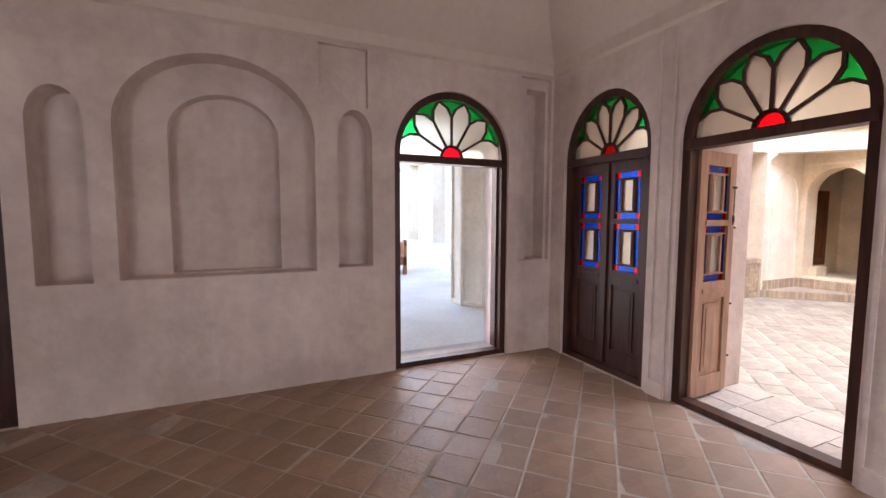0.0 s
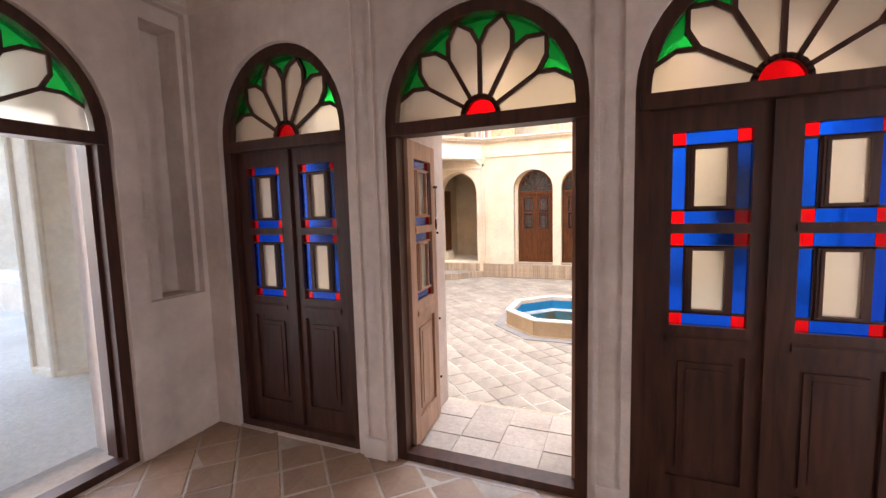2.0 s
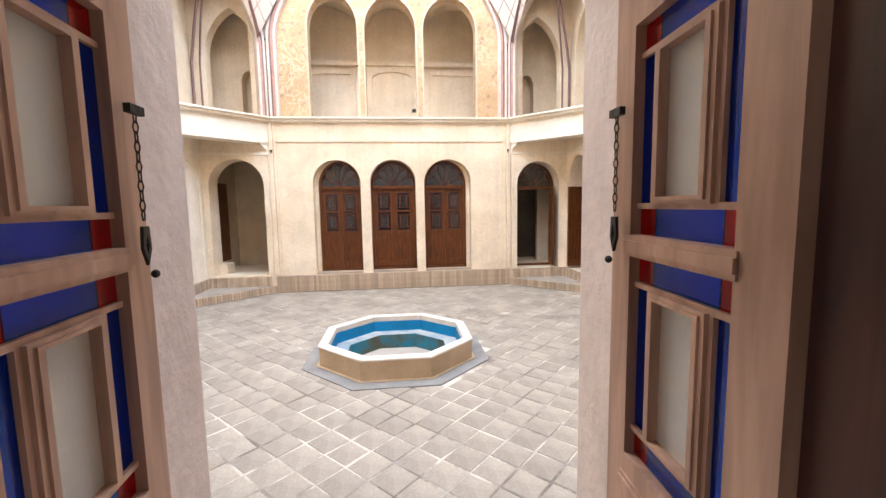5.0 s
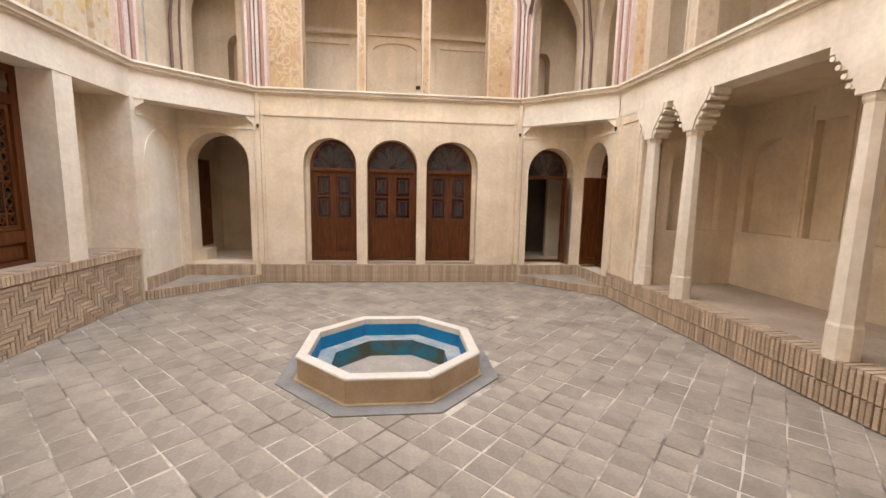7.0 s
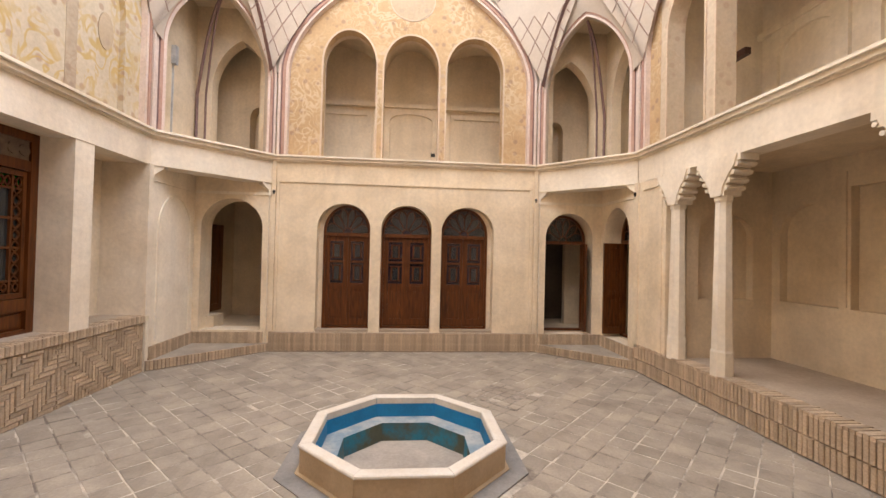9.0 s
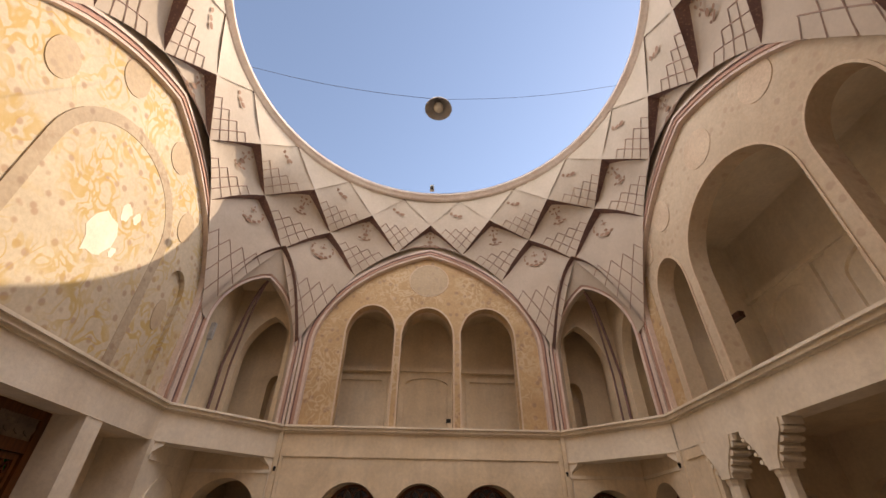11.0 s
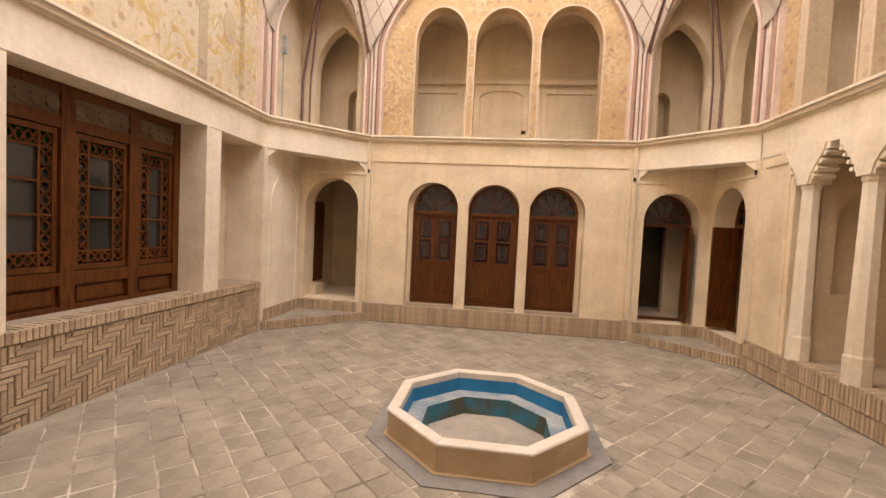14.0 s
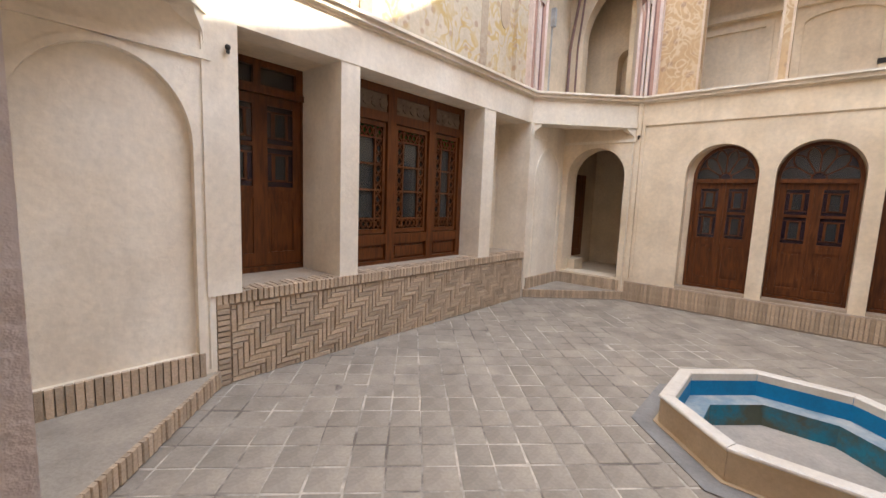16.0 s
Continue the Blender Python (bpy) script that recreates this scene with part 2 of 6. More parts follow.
def glass(name, colour, rough=0.03, wavy=0.0, through=1.0, ior=1.3):
    m = bpy.data.materials.new(name)
    m.use_nodes = True
    nt, nodes = m.node_tree, m.node_tree.nodes
    bsdf = nodes["Principled BSDF"]
    bsdf.inputs["Base Color"].default_value = (*colour, 1)
    bsdf.inputs["Transmission Weight"].default_value = through
    bsdf.inputs["Roughness"].default_value = rough
    bsdf.inputs["IOR"].default_value = ior
    n, bp = nodes.new("ShaderNodeTexNoise"), nodes.new("ShaderNodeBump")
    n.inputs["Scale"].default_value = 9.0
    bp.inputs["Strength"].default_value, bp.inputs["Distance"].default_value = 0.15 + wavy, 0.004
    nt.links.new(n.outputs["Fac"], bp.inputs["Height"])
    nt.links.new(bp.outputs["Normal"], bsdf.inputs["Normal"])
    return m


PLASTER = material("plaster_cream", (0.83, 0.70, 0.53), (0.70, 0.56, 0.39), 0.88, (0.8, 16.0), 0.2, 0.6, fine=0.08, streak=0.06)
PLASTER_PALE = material("plaster_pale", (0.86, 0.77, 0.64), (0.74, 0.63, 0.49), 0.86, (0.9, 16.0), 0.18, 0.6, fine=0.07, streak=0.055)
PLASTER_ROOM = material("plaster_room", (0.82, 0.71, 0.65), (0.64, 0.53, 0.47), 0.85, (1.1, 14.0), 0.28, 0.7, fine=0.07, fleck=((0.50, 0.40, 0.35), 1.7, 0.09, 0.35), streak=0.08)
PLASTER_OLD = material("plaster_old", (0.74, 0.61, 0.44), (0.58, 0.455, 0.31), 0.9, (1.1, 20.0), 0.15, 0.7, fine=0.08, streak=0.06)
CEILING = material("plaster_ceiling", (0.74, 0.64, 0.56), (0.64, 0.55, 0.47), 0.88, (0.8, 15.0), 0.08, 0.8, fine=0.05)
BRICK = material("brick_buff", (0.55, 0.42, 0.295), (0.41, 0.30, 0.205), 0.92, (4.0, 45.0), 0.35, 0.7, fine=0.18, vary=0.2)
MORTAR = material("mortar", (0.48, 0.38, 0.29), (0.34, 0.265, 0.20), 0.95, (3.0, 50.0), 0.4, 0.7, fine=0.15)
PAVER = material("paver_stone", (0.41, 0.35, 0.28), (0.265, 0.225, 0.182), 0.8, (2.2, 40.0), 0.25, 0.7, fine=0.12, vary=0.11)
JOINT = material("paver_joint", (0.62, 0.55, 0.46), (0.18, 0.15, 0.125), 0.92, (1.7, 30.0), 0.3, 0.4, fine=0.15)
CLAY = material("clay_tile", (0.40, 0.26, 0.17), (0.27, 0.165, 0.11), 0.42, (3.0, 35.0), 0.2, 0.8, fine=0.12, vary=0.14)
CLAY_JOINT = material("clay_tile_joint", (0.56, 0.48, 0.40), (0.34, 0.28, 0.23), 0.9, (2.0, 30.0), 0.2, 0.6)
FLOOR_DUST = material("dusty_plaster_floor", (0.46, 0.36, 0.27), (0.33, 0.255, 0.185), 0.92, (1.4, 30.0), 0.2, 0.8, fine=0.12)
YARD_STONE = material("pale_yard_paving", (0.70, 0.63, 0.53), (0.56, 0.49, 0.40), 0.85, (1.2, 24.0), 0.2, 0.8, fine=0.1)
SILL_STONE = material("pale_threshold_stone", (0.52, 0.44, 0.36), (0.38, 0.31, 0.25), 0.85, (2.4, 30.0), 0.25, 0.8, fine=0.12, vary=0.12)
# dark brown wood, deepened for room doors that face away from the light
WOOD_DARK = grained("shade_darkened_wood", (0.082, 0.028, 0.017), (0.032, 0.011, 0.007), 0.38, gloss=0.42)
WOOD_DOOR = grained("brown_varnished_wood", (0.150, 0.046, 0.011), (0.060, 0.018, 0.005), 0.38, gloss=0.28)
# the room doors' wood lightened for court light on the open leaves
WOOD_LEAF_LIT = grained("court_lit_brown_wood", (0.50, 0.30, 0.20), (0.30, 0.165, 0.105), 0.42)
WOOD_RED = grained("reddish_bench_wood", (0.42, 0.16, 0.06), (0.26, 0.09, 0.035), 0.5)
IRON = material("black_iron", (0.05, 0.045, 0.04), (0.03, 0.025, 0.02), 0.55, (10.0, 60.0), 0.2, 0.6, metal=0.7)
CAST = material("grey_cast_metal", (0.55, 0.55, 0.55), (0.40, 0.40, 0.40), 0.45, (10.0, 60.0), 0.1, 0.6, metal=0.3)
POOL_BLUE = material("blue_pool_paint", (0.002, 0.25, 0.53), (0.003, 0.175, 0.38), 0.7, (2.5, 30.0), 0.1, 0.8, fine=0.1)
POOL_STEP = material("worn_blue_step", (0.42, 0.42, 0.40), (0.20, 0.28, 0.33), 0.8, (3.0, 25.0), 0.1, 0.5)
POOL_LOW = material("stained_blue_wall", (0.015, 0.20, 0.30), (0.09, 0.10, 0.07), 0.6, (3.5, 25.0), 0.15, 0.35)
POOL_RIM = material("white_stone_rim", (0.80, 0.74, 0.66), (0.66, 0.58, 0.48), 0.45, (4.0, 40.0), 0.1, 0.8, fine=0.06)
POOL_SIDE = material("cream_stone_slab", (0.62, 0.48, 0.32), (0.46, 0.33, 0.20), 0.5, (2.4, 35.0), 0.1, 0.8, fine=0.08)
POOL_BED = material("pale_pool_bed", (0.46, 0.40, 0.34), (0.32, 0.28, 0.24), 0.6, (3.0, 30.0), 0.1, 0.7)
SLATE = material("grey_slate_border", (0.30, 0.28, 0.26), (0.20, 0.19, 0.18), 0.7, (3.0, 40.0), 0.2, 0.7)
FRESCO_OCHRE = fresco("fresco_ochre", (0.56, 0.385, 0.215), (0.45, 0.295, 0.155), (0.68, 0.55, 0.38), 4.0, (0.28, 0.17, 0.13), 0.55)
FRESCO_SCROLL = fresco("fresco_scroll", (0.62, 0.52, 0.38), (0.52, 0.43, 0.31), (0.52, 0.35, 0.12), 2.6, (0.34, 0.18, 0.11), 0.85)
FRESCO_PALE = fresco("fresco_pale", (0.60, 0.49, 0.36), (0.52, 0.41, 0.29), (0.52, 0.38, 0.26), 5.0, (0.42, 0.28, 0.20), 0.4)
FRESCO_PANEL = fresco("fresco_panel", (0.50, 0.40, 0.28), (0.40, 0.31, 0.22), (0.36, 0.24, 0.15), 4.5, (0.28, 0.19, 0.14), 0.5)
STRIPE_RED = material("faded_red_paint", (0.40, 0.22, 0.17), (0.48, 0.30, 0.23), 0.9, (3.0, 30.0), 0.1, 0.7)
STRIPE_DARK = material("dark_plum_paint", (0.16, 0.09, 0.09), (0.22, 0.13, 0.11), 0.9, (3.0, 30.0), 0.1, 0.7, fleck=((0.42, 0.27, 0.19), 26.0, 0.35, 0.5))
STRIPE_PALE = material("pale_pink_paint", (0.70, 0.58, 0.50), (0.60, 0.46, 0.39), 0.9, (3.0, 30.0), 0.1, 0.7)
VAULT = material("vault_plaster", (0.57, 0.48, 0.39), (0.46, 0.38, 0.30), 0.9, (0.9, 18.0), 0.08, 0.8, fine=0.05)
MOTIF = material("brown_motif_paint", (0.27, 0.15, 0.10), (0.38, 0.24, 0.17), 0.9, (8.0, 60.0), 0.0, 0.7)
LINE = material("painted_line", (0.30, 0.20, 0.17), (0.42, 0.30, 0.24), 0.9, (3.0, 30.0), 0.0, 0.7)
GLASS_WHITE = glass("frosted_white_glass", (0.97, 0.93, 0.82), 0.3, through=0.8)
GLASS_BLUE = glass("blue_glass", (0.004, 0.10, 1.0), 0.15, through=0.98)
GLASS_RED = glass("red_glass", (1.0, 0.004, 0.010), 0.15, through=0.98)
GLASS_GREEN = glass("green_glass", (0.01, 0.66, 0.10), 0.15, through=0.98)
GLASS_DULL = glass("dusty_window_glass", (0.07, 0.072, 0.07), 0.07, through=0.6, ior=1.5)
GLASS_DIM = glass("dim_coloured_glass", (0.035, 0.018, 0.028), 0.15, through=0.5, ior=1.5)
# plaster coloured dark to stand for the shade of unlit rooms
DARKNESS = material("shade_toned_plaster", (0.20, 0.16, 0.12), (0.13, 0.10, 0.08), 0.9, (1.0, 15.0), 0.05, 0.7)
WHITEWASH = material("white_box", (0.75, 0.75, 0.72), (0.68, 0.68, 0.66), 0.6, (3.0, 30.0), 0.0, 0.6)
EARTH = material("ground_earth", (0.32, 0.27, 0.2), (0.22, 0.18, 0.13), 0.95, (0.4, 6.0), 0.2, 0.7)
FRIEZE = material("dark_carved_wood", (0.20, 0.145, 0.105), (0.10, 0.07, 0.05), 0.8, (6.0, 40.0), 0.3, 0.7)
BUFF_EDGE = material("worn_buff_paint", (0.66, 0.53, 0.39), (0.54, 0.40, 0.28), 0.9, (3.0, 30.0), 0.15, 0.8)
MEDALLION = fresco("fresco_medallion", (0.53, 0.41, 0.28), (0.45, 0.34, 0.22), (0.46, 0.36, 0.26), 6.0, (0.40, 0.30, 0.22), 0.5)

# ---- plan ----
FLOOR = 0.455                      # the room and the terrace round the court
CX, CY = 7.22, 1.61                # middle of the court
XE, XW, YN, YS = 11.36, 3.13, 5.62, -2.36
BALCONY, RIM_Z, RIM_R = 3.76, 9.0, 3.45
OCT = [(XE, -1.0), (XE, 4.2), (9.98, YN), (4.55, YN), (XW, 4.2), (XW, -1.0), (4.5, YS), (10.02, YS)]
P_E = Plane((XE, 0, 0), (0, 1, 0), (-1, 0, 0))
P_N = Plane((0, YN, 0), (1, 0, 0), (0, -1, 0))
P_S = Plane((0, YS, 0), (1, 0, 0), (0, 1, 0))
P_W = Plane((XW, 0, 0), (0, 1, 0), (1, 0, 0))
R_E = Plane((2.30, 0, 0), (0, 1, 0), (-1, 0, 0))
R_N = Plane((0, 3.40, 0), (1, 0, 0), (0, -1, 0))
ROOM_DOORS = [(2.26, 3.22), (1.00, 2.03), (-0.21, 0.82)]
FAR_DOORS = [(2.33, 3.35), (1.12, 2.12), (-0.12, 0.93)]


def chamfer(i):
    a, b = Vector((*OCT[i], 0)), Vector((*OCT[(i + 1) % 8], 0))
    t = (b - a).normalized()
    n = Vector((-t.y, t.x, 0))
    return Plane(a, t, n), (b - a).length


def inset(p, off):
    k = 1 - off / 4.15
    return (CX + (p[0] - CX) * k, CY + (p[1] - CY) * k)


def oct_ring(bm, z0, z1, near, far, sides=range(8)):
    """A mitred band round the court, from near metres inside its walls to far metres."""
    for i in sides:
        a, b = OCT[i], OCT[(i + 1) % 8]
        q = [inset(a, near), inset(b, near), inset(b, far), inset(a, far)]
        v = [bm.verts.new((x, y, z)) for z in (z0, z1) for x, y in q]
        for f in ((3, 2, 1, 0), (4, 5, 6, 7), (0, 1, 5, 4), (1, 2, 6, 5), (2, 3, 7, 6), (3, 0, 4, 7)):
            bm.faces.new([v[j] for j in f])
    return bm


# ---- ground ----
setting("ground", box(bmesh.new(), -900, 900, -900, 900, -1.2, -0.35), EARTH, "dry earth ground round the house", "ground")
setting("floor_court_bed", slab(bmesh.new(), lambda a, b, d: Vector((a, b, d)), rect(2.9, 11.9, -3.0, 6.2), [[(7.20 + 0.85 * math.cos(radians(22.5 + 45 * j)), 1.575 + 0.85 * math.sin(radians(22.5 + 45 * j))) for j in range(8)]], -0.004, -0.34), JOINT, "pale mortar bed under the stone pavers of the court", "floor")
setting("floor_room_bed", box(bmesh.new(), -3.7, 2.30, -0.9, 3.40, 0.30, FLOOR - 0.003), CLAY_JOINT, "mortar bed of the tiled room floor", "floor")
bm = box(bmesh.new(), -30, 2.9, 3.85, 45, 0.2, FLOOR - 0.004)
box(bm, 2.9, 4.0, 7.0, 45, 0.2, FLOOR - 0.004)
setting("floor_yard", bm, YARD_STONE, "sunlit stone paved yard outside the room", "floor")

# ---- room walls ----
bm = bmesh.new()
holes = [arch(a, b, FLOOR, 2.33, 2.86) for a, b in ROOM_DOORS]
slab(bm, R_E, rect(-1.0, 4.2, 0.0, 3.64), holes, 0, -(XW - 2.30))
wall_e = setting("wall_room_east", bm, PLASTER_ROOM, "whitewashed plaster wall with three arched door openings", "wall")
bm = bmesh.new()
for a, b in ((0.835, 0.985), (2.05, 2.24)):
    slab(bm, R_E, rect(a + 0.02, b - 0.02, FLOOR, FLOOR + 0.12), (), 0.018, 0.0)
    bar(bm, R_E, ((a + b) / 2 - 0.06, FLOOR), ((a + b) / 2 - 0.06, 3.1), 0.02, 0.012, 0.0)
    bar(bm, R_E, ((a + b) / 2 + 0.06, FLOOR), ((a + b) / 2 + 0.06, 3.1), 0.02, 0.012, 0.0)
setting("trim_room_east", bm, PLASTER_ROOM, "shallow plaster fillets on the piers between the doors", "trim")
door_n = arch(0.67, 1.80, FLOOR, 2.33, 2.89)
door_nw = arch(-3.0, -1.80, FLOOR, 2.33, 2.89)
big, inner = arch(-1.24, 0.03, 1.36, 2.40, 2.92), arch(-0.97, -0.22, 1.37, 2.40, 2.70)
small, left = arch(0.20, 0.48, 1.38, 2.42, 2.64), arch(-1.67, -1.38, 1.35, 2.38, 2.60)
bm = bmesh.new()
slab(bm, R_N, rect(-3.7, 2.30, 0.0, 3.64), [door_n, door_nw, big, rect(0.07, 0.45, 2.66, 3.12), small, left, rect(1.92, 2.27, 1.37, 3.12)], 0, -0.05)
slab(bm, R_N, rect(-3.7, 2.30, 0.0, 3.64), [door_n, door_nw, big, small, left, rect(2.02, 2.24, 1.375, 3.02)], -0.05, -0.22)
slab(bm, R_N, rect(-3.7, 2.30, 0.0, 3.64), [door_n, door_nw, inner], -0.22, -0.36)
slab(bm, R_N, rect(-3.7, 2.30, 0.0, 3.64), [door_n, door_nw], -0.36, -0.45)
setting("wall_room_north", bm, PLASTER_ROOM, "uneven whitewashed plaster wall with arched niches", "wall")
setting("wall_room_west", box(bmesh.new(), -3.95, -3.7, -0.9, 3.40, 0.2, 3.64), PLASTER_ROOM, "plain whitewashed plaster wall", "wall")
# unseen wall; its two openings are added for the fill lamps
bm = bmesh.new()
slab(bm, Plane((0, -0.9, 0), (1, 0, 0), (0, 1, 0)), rect(-3.95, 2.30, 0.2, 3.64), [arch(0.67, 1.80, FLOOR, 2.33, 2.89), arch(-3.0, -1.80, FLOOR, 2.33, 2.89)], 0.0, -0.25)
setting("wall_room_south", bm, PLASTER_ROOM, "whitewashed plaster wall with two arched openings", "wall")
# unseen wall, added to stop the sun before the south openings
setting("wall_sun_block", box(bmesh.new(), -12, 4.3, -4.5, -4.42, -0.3, 8.5), PLASTER_PALE, "unseen plastered wall added to keep sun out of the south openings", "wall")
setting("floor_yard_south", box(bmesh.new(), -12, 2.4, -4.0, -1.15, 0.1, FLOOR - 0.01), PLASTER_OLD, "plastered floor of the south yard", "floor")
bm = box(bmesh.new(), -3.95, XW, -1.15, 4.0, 3.95, 4.15)
x0, x1, y0, y1 = -3.7, 2.30, -0.9, 3.40


def frustum(bm, a, b, za, zb):
    va = [bm.verts.new((x, y, za)) for x, y in ((x0 + a, y0 + a), (x1 - a, y0 + a), (x1 - a, y1 - a), (x0 + a, y1 - a))]
    vb = [bm.verts.new((x, y, zb)) for x, y in ((x0 + b, y0 + b), (x1 - b, y0 + b), (x1 - b, y1 - b), (x0 + b, y1 - b))]
    for i in range(4):
        bm.faces.new((va[i], va[(i + 1) % 4], vb[(i + 1) % 4], vb[i]))


for a, b, za, zb in ((0.0, 0.035, 3.13, 3.15), (0.035, 0.045, 3.15, 3.24), (0.045, 0.20, 3.24, 3.40), (0.20, 0.42, 3.40, 3.64), (0.42, 0.46, 3.64, 3.66), (0.46, 0.62, 3.66, 3.76), (0.62, 0.80, 3.76, 3.80), (0.80, 0.82, 3.80, 3.76), (0.82, 0.90, 3.76, 3.76), (0.90, 0.92, 3.76, 3.82), (0.92, 1.5, 3.82, 3.94)):
    frustum(bm, a, b, za, zb)
ceil = tagged(part("ceiling", bm, CEILING), "plaster ceiling with a coved and stepped cornice", "ceiling", kind="structure")
box_bm = box(bmesh.new(), -3.95, XW, 4.0, 4.25, 3.3, 4.15)
setting("wall_room_parapet", box_bm, PLASTER_ROOM, "plaster parapet above the outer wall", "wall")

# ---- court: lower walls ----
ne_arch, se_arch = arch(4.37, 5.50, 0.40, 2.34, 2.90), arch(-2.18, -1.19, 0.36, 2.30, 2.82)
bm = bmesh.new()
holes = [arch(a, b, 0.375, 2.38, 2.87) for a, b in FAR_DOORS] + [ne_arch, se_arch]
slab(bm, P_E, rect(-4.3, 6.6, 0.0, BALCONY - 0.12), holes, 0, -0.45)
setting("wall_court_east", bm, PLASTER, "cream plaster facade with three arched doors", "wall")
bm = bmesh.new()
for u0, u1, z0, z1 in ((-0.86, 4.08, 3.25, 3.30), (-0.90, -0.85, 0.40, 3.30), (4.07, 4.12, 0.40, 3.30)):
    slab(bm, P_E, rect(u0, u1, z0, z1), (), 0.022, 0.0)
for u0, u1 in ((-1.0, -0.93), (4.13, 4.2)):
    slab(bm, P_E, rect(u0, u1, 0.40, BALCONY - 0.12), (), 0.05, 0.0)
setting("trim_court_east", bm, PLASTER, "raised plaster fillet round the facade", "trim")
bm = oct_ring(bmesh.new(), 3.22, BALCONY - 0.12, 0.0, -0.32, (1, 2, 3, 6, 7, 5))
setting("beam", bm, PLASTER_PALE, "plastered beam that carries the gallery round the court", "beam")
bm = oct_ring(bmesh.new(), BALCONY - 0.12, BALCONY - 0.09, 0.02, -0.5)
oct_ring(bm, BALCONY - 0.09, BALCONY - 0.035, 0.07, -0.5)
oct_ring(bm, BALCONY - 0.035, BALCONY, 0.11, -0.5)
setting("cornice", bm, PLASTER_PALE, "stepped plaster cornice under the upper gallery", "cornice")
# little brackets where the corner beams meet the piers
bm = bmesh.new()
for i in (1, 7, 3, 5):
    P, L = chamfer(i)
    for u, s in ((0.0, 1), (L, -1)):
        slab(bm, P, [(u, 2.95), (u + s * 0.05, 2.97), (u + s * 0.06, 3.08), (u + s * 0.18, 3.18), (u + s * 0.2, 3.222), (u, 3.222)], (), -0.02, -0.2)
        slab(bm, P, rect(min(u, u + s * 0.05), max(u, u + s * 0.05), 0.2, 2.96), (), -0.03, -0.2)
setting("trim_brackets", bm, PLASTER_PALE, "small plaster brackets under the corner beams", "trim")
# corner recesses: the square corners behind the cut ones
bm = bmesh.new()
slab(bm, P_N, rect(9.98, XE, 0.0, 3.7), (), 0.0, -0.45)
setting("wall_corner_north_east", bm, PLASTER_PALE, "pale plaster corner wall", "wall")
bm = bmesh.new()
slab(bm, P_S, rect(10.0, XE, 0.0, 3.7), [arch(10.28, 11.22, 0.36, 2.34, 2.88)], 0.0, -0.45)
setting("wall_corner_south_east", bm, PLASTER, "cream plaster corner wall with an arched door opening", "wall")
bm = bmesh.new()
slab(bm, P_N, rect(XW, 4.55, 0.0, 3.7), [arch(3.30, 4.40, 0.36, 2.15, 2.80)], 0.0, -0.06)
slab(bm, P_N, rect(XW, 4.55, 0.0, 3.7), (), -0.06, -0.4)
slab(bm, P_N, rect(XW, 4.55, 2.86, 2.93), (), 0.03, 0.0)
band(bm, P_N, 3.30, 4.40, 0.36, 2.15, 2.80, 0.05, 0.02, 0.0)
setting("wall_corner_north_west", bm, PLASTER_PALE, "pale plaster corner wall with a blind arch", "wall")
bm = bmesh.new()
slab(bm, P_W, rect(4.2, YN, 0.0, 3.7), (), 0.0, -0.5)
slab(bm, P_W, rect(YS, -1.0, 0.0, 3.7), (), 0.0, -0.5)
slab(bm, P_S, rect(XW, 4.5, 0.0, 3.7), (), 0.0, -0.4)
setting("wall_corner_west", bm, PLASTER_PALE, "pale plaster corner walls", "wall")
for name, q in (("north_east", [OCT[1], (XE, YN), OCT[2]]), ("south_east", [OCT[7], (XE, YS), OCT[0]]), ("north_west", [OCT[3], (XW, YN), OCT[4]]), ("south_west", [OCT[5], (XW, YS), OCT[6]])):
    bm = bmesh.new()
    back_ = chamfer({"north_east": 1, "south_east": 7, "north_west": 3, "south_west": 5}[name])[0].n * 0.06
    q = [(p[0] - back_.x, p[1] - back_.y) if k != 1 else p for k, p in enumerate(q)]
    for z0, z1 in ((3.30, 3.7),):
        lo, hi = [bm.verts.new((*p, z0)) for p in q], [bm.verts.new((*p, z1)) for p in q]
        bm.faces.new(lo)
        bm.faces.new(hi)
        for k in range(3):
            bm.faces.new((lo[k], lo[(k + 1) % 3], hi[(k + 1) % 3], hi[k]))
    tagged(part("ceiling_corner_" + name, bm, PLASTER), "plaster soffit of the corner recess", "ceiling", kind="structure")
# trim band inside the recesses
bm = bmesh.new()
slab(bm, P_E, rect(4.22, YN, 2.98, 3.03), (), 0.02, 0.0)
slab(bm, P_N, rect(10.0, XE, 2.98, 3.03), (), 0.02, 0.0)
slab(bm, P_E, rect(YS, -1.02, 2.98, 3.03), (), 0.02, 0.0)
slab(bm, P_S, rect(10.04, XE, 2.98, 3.03), (), 0.02, 0.0)
band(bm, P_N, 10.25, 11.2, 0.42, 2.2, 2.8, 0.05, 0.02, 0.0)
setting("trim_corner_recess", bm, PLASTER_PALE, "plaster string course in the corner recesses", "trim")

